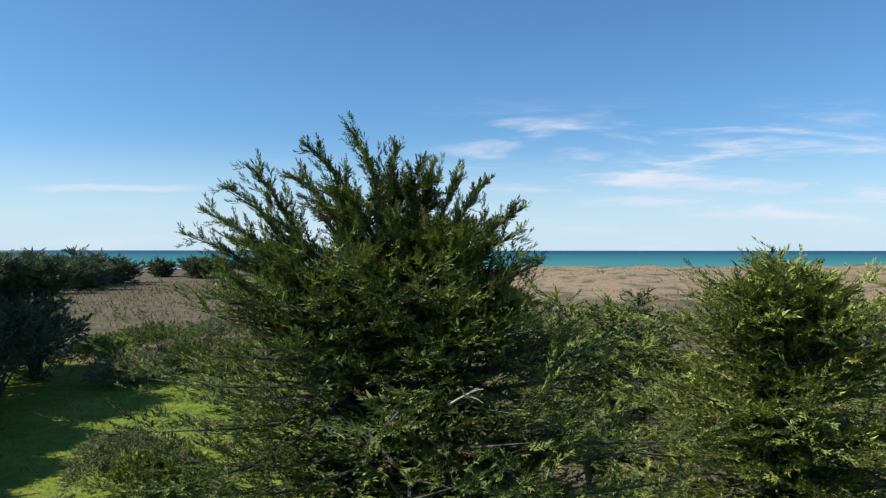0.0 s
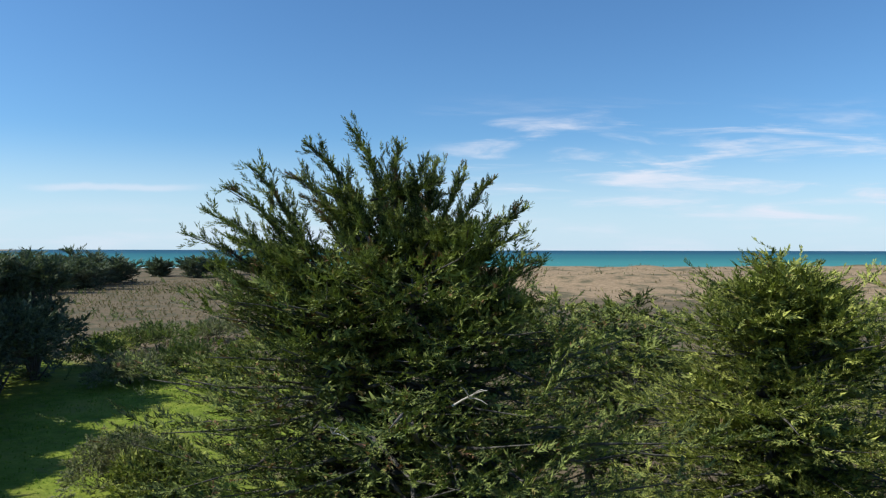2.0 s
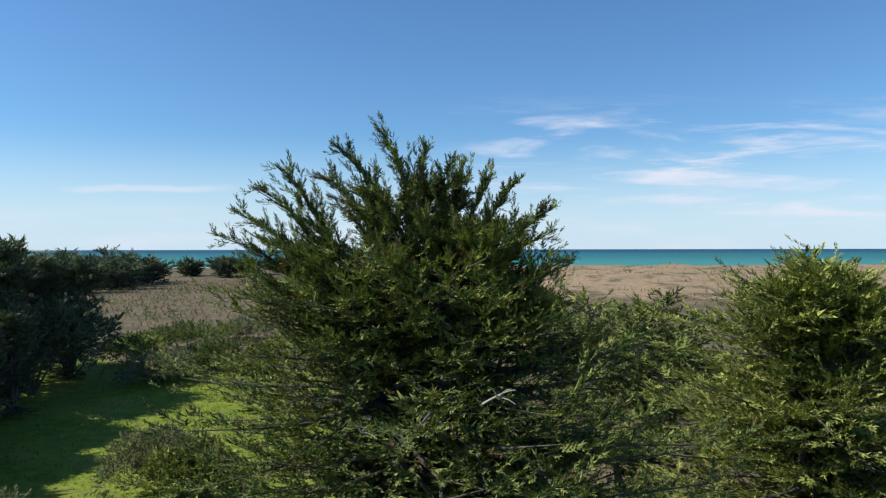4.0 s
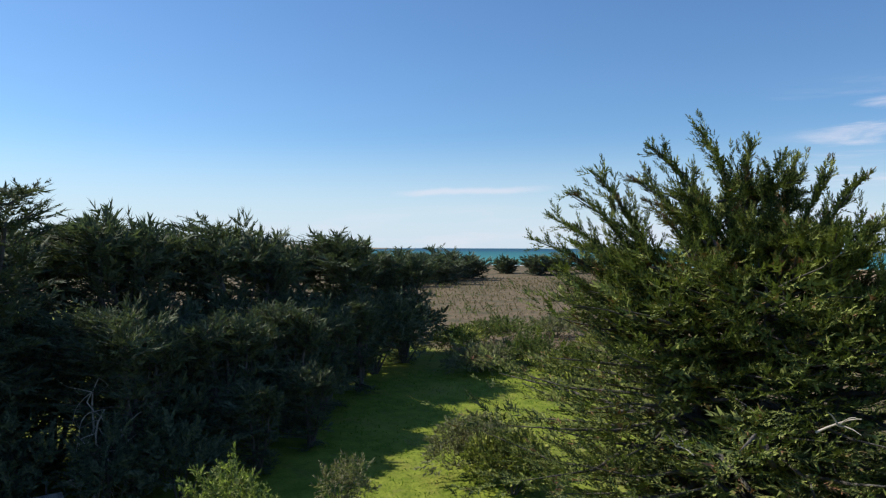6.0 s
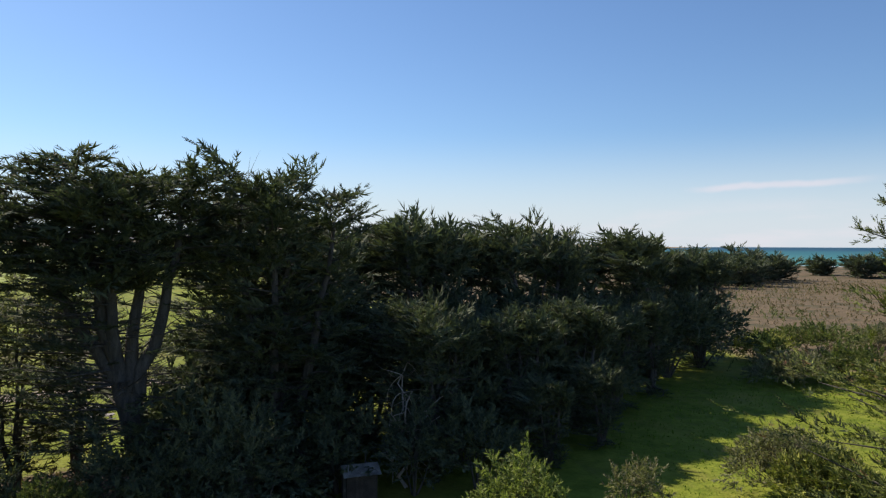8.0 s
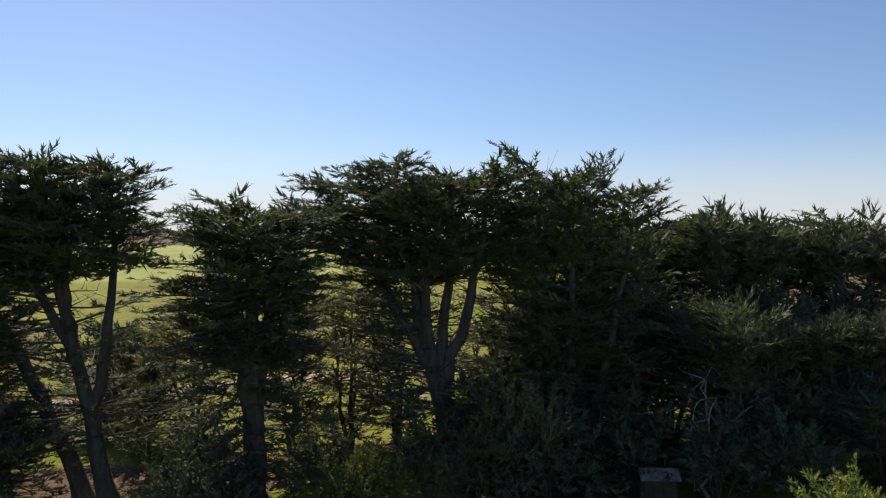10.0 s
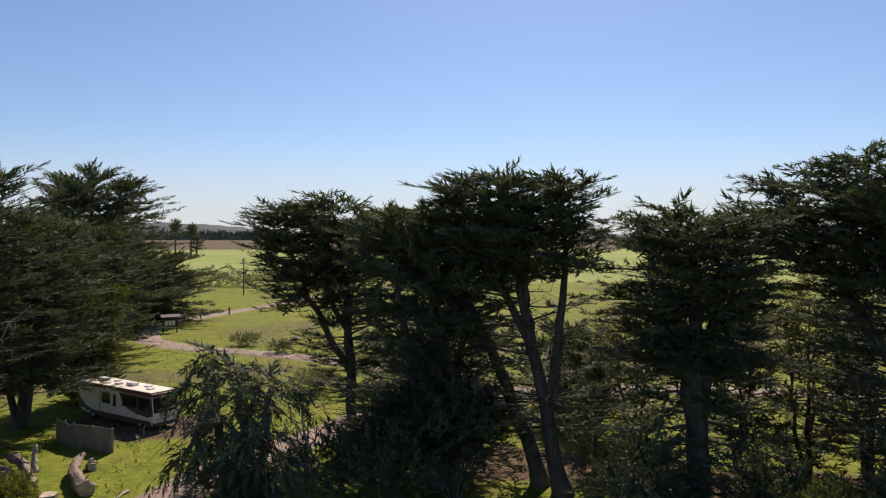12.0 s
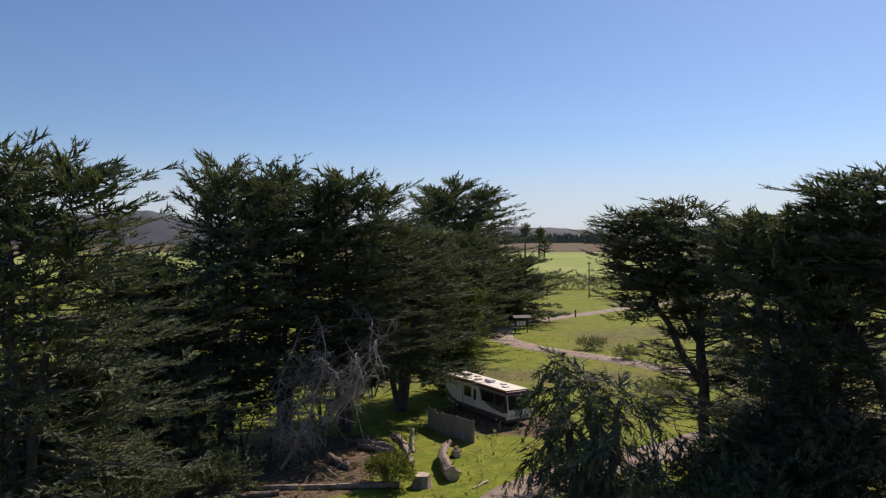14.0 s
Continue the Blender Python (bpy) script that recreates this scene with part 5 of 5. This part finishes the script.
def plank_fence(path, tall, group):
    root = tagged(new("plank_fence"), "weathered grey screen of wide upright boards", "fence")
    rng = random.Random(4)
    kinds = [box(-0.595, 0.595, -0.014, 0.014, 0.0, tall + dz, 0.004) for dz in (0, -0.05, 0.06, -0.12)]
    meshes = []
    for bm in kinds:
        me = bpy.data.meshes.new("board")
        bm.to_mesh(me), bm.free()
        me.materials.append(PLANKS)
        meshes.append(me)
    for (x0, y0), (x1, y1) in zip(path, path[1:]):
        ln, ang = math.hypot(x1 - x0, y1 - y0), math.degrees(math.atan2(y1 - y0, x1 - x0))
        for k in range(round(ln / 1.2)):
            f = (k + 0.5) / round(ln / 1.2)
            b_ = child("board", rng.choice(meshes), root)
            b_.matrix_basis = pose(x0 + (x1 - x0) * f, y0 + (y1 - y0) * f, -0.03, rng.uniform(-2, 2), rng.uniform(-0.8, 0.8), ang)
        m = pose(x0, y0, 0, 0, 0, ang)
        for z in (0.45, tall - 0.35):
            part("rail", box(0, ln, 0.014, 0.065, z, z + 0.10, m=m), PLANKS, root)
        for f in (0.0, 0.5, 1.0):
            part("post", box(f * ln - 0.06, f * ln + 0.06, 0.066, 0.17, -0.1, tall + 0.05, m=m), PLANKS, root)
    return root


plank_fence([(-50.6, -50.0), (-49.5, -47.2), (-49.0, -42.8)], 2.0, "fence")


def log(label, p0, p1, r0, r1, seed, mat=LOGBARK, knots=3, z0=None, z1=None, bow=(0, 0, 0)):
    """A fallen trunk with a crooked, fluted surface, broken branch stubs and pale cut ends."""
    rng = np.random.default_rng(seed)
    a_ = np.array([*p0, r0 * 0.85 if z0 is None else z0])
    b_ = np.array([*p1, r1 * 0.85 if z1 is None else z1])
    n, m_ = 22, 16
    path = bend(a_, b_, rng.normal(0, 0.12, 3) * np.array([1, 1, 0.2]) + np.array(bow), n)
    wob = np.cumsum(rng.normal(0, r0 * 0.07, (n, 3)), axis=0)
    path += wob - np.linspace(0, 1, n)[:, None] * wob[-1]
    v, f = tube(path, np.linspace(r0, r1, n) * (1 + rng.normal(0, 0.06, n)), m_)
    ring = v.reshape(n, m_, 3)
    flute = 0.13 * np.sin(np.arange(m_) * 1.9 + rng.uniform(0, 6))[None, :] + rng.normal(0, 0.07, (n, m_)) + 0.10 * np.sin(np.arange(n)[:, None] * 0.8 + np.arange(m_)[None, :] * 0.78)
    ring += (ring - path[:, None]) * flute[:, :, None]
    root = tagged(new("log"), label, "log", "logs on the grass")
    root.location = path[0]
    child("bark", mesh_of("bark", ring.reshape(-1, 3) - path[0], f, mat, True), root)
    for k, end in ((0, 0), (n - 1, -1)):
        bm = bmesh.new()
        c = bm.verts.new(path[k] - path[0])
        rim = [bm.verts.new(q - path[0]) for q in ring[k]]
        for q in range(m_):
            bm.faces.new((c, rim[q], rim[(q + 1) % m_]) if k else (c, rim[(q + 1) % m_], rim[q]))
        part("cut_end", bm, CUTWOOD, root, "pale cut end")
    for k in range(knots):
        q = path[rng.integers(2, n - 2)] - path[0]
        w = Wood()
        tip = q + np.array([rng.normal(0, 0.6), rng.normal(0, 0.6), rng.uniform(0.3, 0.8)])
        w.add(bend(q, tip, rng.normal(0, 0.05, 3), 5), np.linspace(r1 * 0.35, 0.03, 5), 7)
        child("stub", w.mesh("stub", mat), root)
    return root


log("thick gnarled peeling log, one end raised", (-40.0, -37.0), (-45.3, -42.2), 0.56, 0.24, 1, knots=4, z1=0.9, bow=(0.5, -0.5, -0.15))
log("pale split log propped on the others", (-42.6, -44.1), (-43.4, -44.8), 0.24, 0.14, 2, CUTWOOD, 0, 0.2, 2.0)
log("bent brown log across two others", (-40.1, -41.5), (-43.8, -47.6), 0.26, 0.36, 3, z1=0.7, bow=(-0.5, 0.4, 0.2))
log("grey log lying across the grass", (-42.1, -45.9), (-41.6, -50.1), 0.36, 0.30, 4)
log("brown log beside the grey one", (-41.4, -45.7), (-40.8, -48.9), 0.28, 0.24, 10)
log("long thin log half sunk in the grass", (-36.3, -38.8), (-25.7, -48.7), 0.24, 0.15, 5)
log("short rotten log on bare soil", (-36.6, -44.8), (-37.0, -48.1), 0.26, 0.34, 6, knots=5)
log("bleached branch on the grass beside the road", (-41.6, -34.9), (-39.7, -34.7), 0.12, 0.05, 7, CUTWOOD, 2)
log("small stump end beside the thick log", (-45.3, -41.4), (-44.7, -40.8), 0.34, 0.32, 8, LOGBARK, 0)
log("thin fallen log under the grove", (-29.4, -43.9), (-23.7, -47.4), 0.2, 0.14, 9)
log("dead branch lying on the soil", (-34.6, -43.8), (-35.8, -47.0), 0.07, 0.03, 11, DEADWOOD, 3, bow=(0.4, 0, 0.2))


def stump(at, r, tall):
    root = tagged(new("tree_stump"), "sawn tree stump with a pale top", "stump")
    root.location = (*at, 0)
    ang = np.arange(20) * 2 * math.pi / 20
    rows_v = [np.stack([np.cos(ang) * r * s * (1 + 0.09 * np.sin(ang * 5 + 1)), np.sin(ang) * r * s * (1 + 0.09 * np.sin(ang * 5 + 1)), np.full(20, z)], 1)
              for z, s in ((-0.05, 1.35), (0.15, 1.12), (0.45, 1.0), (tall, 0.96))]
    i, j = np.meshgrid(np.arange(3), np.arange(20), indexing="ij")
    f = np.stack([i * 20 + j, i * 20 + (j + 1) % 20, (i + 1) * 20 + (j + 1) % 20, (i + 1) * 20 + j], -1).reshape(-1, 4)
    child("bark", mesh_of("bark", np.concatenate(rows_v), f, LOGBARK, True), root)
    bm = bmesh.new()
    bm.faces.new([bm.verts.new(q) for q in rows_v[-1]])
    part("sawn_top", bm, CUTWOOD, root, "pale sawn top")


stump((-37.7, -37.9), 0.62, 0.85)


def dead_limb(label, foot, top, seed, count, spread):
    """A broken limb hanging from the trees with a mass of drooping bleached twigs."""
    rng = np.random.default_rng(seed)
    root = tagged(new("dead_branch"), label, "dead branch")
    root.location = foot
    main, twig = Wood(), Wood()
    t_ = np.array(top) - np.array(foot)
    for arm_no in range(7):
        share = 1.0 if arm_no == 0 else rng.uniform(0.45, 0.8)
        end = t_ * share + (0 if arm_no == 0 else 1) * rng.normal(0, spread * 0.9, 3) * np.array([1, 1, 0.7])
        arm = bend(t_ * (0 if arm_no == 0 else rng.uniform(0.1, 0.4)), end, rng.normal(0, 0.9, 3), 10)
        arm[1:-1] += rng.normal(0, 0.22, (8, 3))
        main.add(arm, np.linspace(0.15 if arm_no == 0 else 0.09, 0.03, 10), 7)
        for k in range(count // 7):
            q = arm[rng.integers(1, 10)]
            d = rng.normal(0, 1, 3) * np.array([1, 1, 0.7])
            d /= np.linalg.norm(d)
            tip = q + d * spread * rng.uniform(0.25, 1.0) + np.array([0, 0, -rng.uniform(-0.1, 0.45) * min(q[2], 4.0)])
            tip[2] = max(tip[2], 0.05)
            sub = bend(q, tip, rng.normal(0, 0.22, 3) + np.array([0, 0, 0.15]), 7)
            sub[:, 2] = np.maximum(sub[:, 2], 0.03)
            twig.add(sub, np.linspace(0.035, 0.010, 7), 4)
            for _ in range(5):
                s = sub[rng.integers(2, 7)]
                e_ = s + rng.normal(0, 0.4, 3) + np.array([0, 0, -0.12])
                e_[2] = max(e_[2], 0.03)
                twig.add(bend(s, e_, rng.normal(0, 0.06, 3), 4), np.linspace(0.016, 0.004, 4), 3)
    child("limb", main.mesh("limb", DEADWOOD), root)
    child("twig_mass", twig.mesh("twig_mass", DEADWOOD), root)


dead_limb("bleached dead branch hanging down to the ground", (-32.8, -48.8, 0), (-37.2, -49.7, 11.5), 1, 340, 2.0)
dead_limb("bleached dead branch among the living ones", (-36.3, -48.1, 3.0), (-42.1, -51.0, 12.0), 2, 200, 2.4)
dead_limb("grey dead bush skeleton in front of the windbreak", (-39.8, 31.0, 0), (-41.0, 32.0, 8.5), 3, 50, 1.6)
dead_limb("heap of dead branches under the windbreak", (-44.5, -1.0, 0), (-46.0, 1.4, 2.0), 4, 40, 1.6)
dead_limb("heap of dead branches beside the trunks", (-46.5, -23.5, 0), (-48.5, -26.0, 4.0), 5, 50, 2.0)


def notice_board(at, turn):
    root = tagged(new("notice_board"), "roofed wooden notice board on posts", "notice board")
    root.matrix_basis = pose(*at, 0, 0, 0, turn)
    root.scale = (1.3, 1.3, 1.3)
    for x in (-1.0, 1.0):
        part("post", box(x - 0.09, x + 0.09, -0.09, 0.09, -0.1, 2.3, 0.01), DARKWOOD, root)
    part("panel", box(-0.9, 0.9, -0.04, 0.04, 0.9, 2.0, 0.01), DARKWOOD, root)
    for k in range(3):
        part("notice", box(-0.75 + k * 0.52, -0.33 + k * 0.52, -0.05, -0.042, 1.1, 1.8), PAPER, root, "pale paper notice")
    for sy in (-1, 1):
        part("roof_slope", box(-1.45, 1.45, 0, 0.95, -0.03, 0.03, m=pose(0, 0, 2.75, -22) if sy > 0 else pose(0, 0, 2.75, -22, 0, 180)), SHAKES, root, "pale shingled roof")
    for x in (-1.0, 1.0):
        part("rafter", box(x - 0.06, x + 0.06, -0.8, 0.8, 2.22, 2.36), DARKWOOD, root)


notice_board((-120.9, -92.1), 142)


def marker_post(at, tall):
    root = tagged(new("marker_post"), "dark wooden marker post beside the road", "post", "posts beside the road")
    root.location = (*at, 0)
    part("shaft", box(-0.14, 0.14, -0.14, 0.14, -0.2, tall, 0.02), DARKWOOD, root)
    part("plate", box(-0.02, 0.30, -0.16, -0.145, tall - 0.55, tall - 0.2), GREYPAINT, root, "small dark plate")


marker_post((-147.1, -103.6), 1.6), marker_post((-157.6, -102.7), 1.8)
marker_post((-72.0, -36.5), 1.1), marker_post((-81.0, -41.0), 1.0)


def picnic_table(at, turn):
    root = tagged(new("picnic_table"), "weathered wooden picnic table with fixed benches", "picnic table", "picnic tables on the grass")
    root.matrix_basis = pose(*at, 0, 0, 0, turn)
    for k in range(5):
        part("tabletop_plank", box(-1.1, 1.1, -0.40 + k * 0.163, -0.25 + k * 0.163, 0.71, 0.755, 0.006), PLANKS, root)
    for sy in (-1, 1):
        for k in range(2):
            y = sy * (0.62 + k * 0.15)
            part("bench_plank", box(-1.1, 1.1, y - 0.07, y + 0.07, 0.42, 0.46, 0.006), PLANKS, root)
    for x in (-0.75, 0.75):
        part("crossbeam", box(x - 0.04, x + 0.04, -0.78, 0.78, 0.33, 0.42), DARKWOOD, root)
        part("top_batten", box(x - 0.04, x + 0.04, -0.38, 0.38, 0.62, 0.71), DARKWOOD, root)
        for sy in (-1, 1):
            part("leg", box(-0.045, 0.045, -0.04, 0.04, -0.42, 0.42, m=pose(x + 0.06, sy * 0.42, 0.36, sy * 24)), DARKWOOD, root)


picnic_table((-77.5, 20.6), 70), picnic_table((-90.5, -18.5), 20), picnic_table((-73.0, 20.4), 84)


def fire_ring(at):
    root = tagged(new("fire_ring"), "low rusty fire ring on the grass", "fire ring")
    root.location = (*at, 0)
    w = Wood()
    ang = np.linspace(0, 2 * math.pi, 25)
    w.add(np.stack([np.cos(ang) * 0.5, np.sin(ang) * 0.5, np.full(25, 0.16)], 1), np.full(25, 0.16), 6)
    child("ring", w.mesh("ring", DARKWOOD), root)


fire_ring((-76.5, 24.5))


def heap(at):
    """A covered camp heap: a blue tarpaulin beside a pile of pale bundles."""
    root = tagged(new("camp_heap"), "blue tarpaulin and pale bundles heaped on grass", "camp heap")
    root.location = (*at, 0)
    rng = np.random.default_rng(3)
    for name, mat, cx, cy, rr, hh in (("tarpaulin", BLUE, 0.1, 0.75, 0.75, 0.75), ("bundle", CLOTH, 0.0, -0.55, 0.55, 0.8), ("bundle", CLOTH, 0.4, -0.1, 0.45, 0.55), ("bundle", DARKWOOD, -0.4, 0.1, 0.5, 0.5)):
        bm = bmesh.new()
        bmesh.ops.create_icosphere(bm, subdivisions=3, radius=1.0)
        for v in bm.verts:
            k = 1 + 0.28 * noise.noise(v.co * 2.2 + Vector((cx * 9, cy * 7, 0)))
            v.co = Vector((cx + v.co.x * rr * k, cy + v.co.y * rr * k, max(v.co.z * k, -0.1) * hh))
        part(name, bm, mat, root)


heap((-70.6, -13.0))


def shed(at, turn):
    root = tagged(new("shed"), "small dark wooden shed with a shingled gable roof", "shed")
    root.matrix_basis = pose(*at, 0, 0, 0, turn)
    w, d, hgt = 1.5, 2.0, 2.05
    for k in range(int(d / 0.15)):
        for sx in (-1, 1):
            part("cladding_board", box(sx * w / 2 - 0.02, sx * w / 2 + 0.02, -d / 2 + k * 0.15, -d / 2 + k * 0.15 + 0.142, -0.05, hgt), DARKWOOD, root)
    for k in range(int(w / 0.15)):
        x0 = -w / 2 + k * 0.15
        for sy in (-1, 1):
            if sy < 0 and 3 <= k <= 7:
                continue
            top = hgt + (w / 2 - abs(x0 + 0.075)) * 0.6
            part("cladding_board", box(x0 + 0.004, x0 + 0.146, sy * d / 2 - 0.02, sy * d / 2 + 0.02, -0.05, top), DARKWOOD, root)
    door = part("door", box(-0.30, 0.45, -d / 2 - 0.03, -d / 2 + 0.015, 0.0, 2.05, 0.008), PLANKS, root, "grey plank door")
    part("handle", box(0.34, 0.38, -d / 2 - 0.07, -d / 2 - 0.03, 0.95, 1.12), ALLOY, door)
    part("gable", prism([(-0.30, 2.06), (0.45, 2.06), (0.45, 2.2), (0, 2.5), (-0.30, 2.3)], -d / 2 - 0.015, -d / 2 + 0.015), DARKWOOD, root)
    part("floor", box(-w / 2, w / 2, -d / 2, d / 2, -0.1, 0.0), DARKWOOD, root)
    for sx in (-1, 1):
        slope = part("roof_slope", box(0, 1.05, -d / 2 - 0.25, d / 2 + 0.25, -0.03, 0.0, m=pose(0, 0, hgt + 0.50, 0, 30) if sx > 0 else pose(0, 0, hgt + 0.50, 0, 30) @ pose(0, 0, 0)), SHAKES, root)
        if sx < 0:
            slope.matrix_basis = pose(0, 0, 0, 0, 0, 180)
        for i_ in range(6):
            for j_ in range(9):
                x0, y0 = 0.02 + i_ * 0.175, -d / 2 - 0.25 + j_ * 0.278
                sh = part("shingle", box(x0, x0 + 0.20, y0 + 0.005, y0 + 0.268, 0.004 + 0.006 * ((i_ * 5 + j_ * 3) % 4), 0.022 + 0.006 * ((i_ * 5 + j_ * 3) % 4), m=pose(0, 0, hgt + 0.50, 0, 30)), SHAKES, slope)
    part("vent_pipe", disc(0.06, 1.0, pose(-0.35, 0.5, 2.75), 10), GREYPAINT, root, "dark vent pipe")
    for k in range(2):
        part("notice", box(-w / 2 - 0.03, -w / 2 - 0.022, -0.55 + k * 0.32, -0.33 + k * 0.32, 1.3 - k * 0.2, 1.6 - k * 0.12), PAPER, root, "pale paper notice")


shed((-39.6, 26.9), -20)


def pole(at, tall):
    root = tagged(new("utility_pole"), "wooden utility pole at the field's edge", "utility pole", "utility poles")
    root.location = (*at, float(height(*at)))
    w = Wood()
    w.add(bend((0, 0, -0.5), (0, 0, tall), (0, 0, 0), 4), np.linspace(0.24, 0.16, 4), 9)
    child("shaft", w.mesh("shaft", DARKWOOD), root)
    part("crossarm", box(-1.2, 1.2, -0.07, 0.07, tall - 0.9, tall - 0.72), DARKWOOD, root)
    for x in (-1.05, -0.45, 0.45, 1.05):
        part("insulator", disc(0.05, 0.2, pose(x, 0, tall - 0.62), 8), GREYPAINT, root)


pole(spot(122.05, 262)[:2], 13.0)
pole(spot(106.0, 290)[:2], 13.0)


def boulder(at, r, seed, label):
    bm = bmesh.new()
    bmesh.ops.create_icosphere(bm, subdivisions=3, radius=1.0)
    for v in bm.verts:
        k = 1 + 0.30 * noise.noise(v.co * 1.4 + Vector((seed * 3.1, 0, 0))) + 0.10 * noise.noise(v.co * 4 + Vector((seed, 1, 0)))
        v.co = Vector((v.co.x * r * k, v.co.y * r * 0.8 * k, max(v.co.z, -0.2) * r * 0.7 * k))
    me = bpy.data.meshes.new("boulder")
    bm.to_mesh(me), bm.free()
    me.materials.append(LOGBARK)
    ob = tagged(new("boulder", me), label, "boulder")
    ob.location = (*at, 0)


boulder((-117.1, -62.6), 1.0, 1, "pale boulder on the grass between the roads")
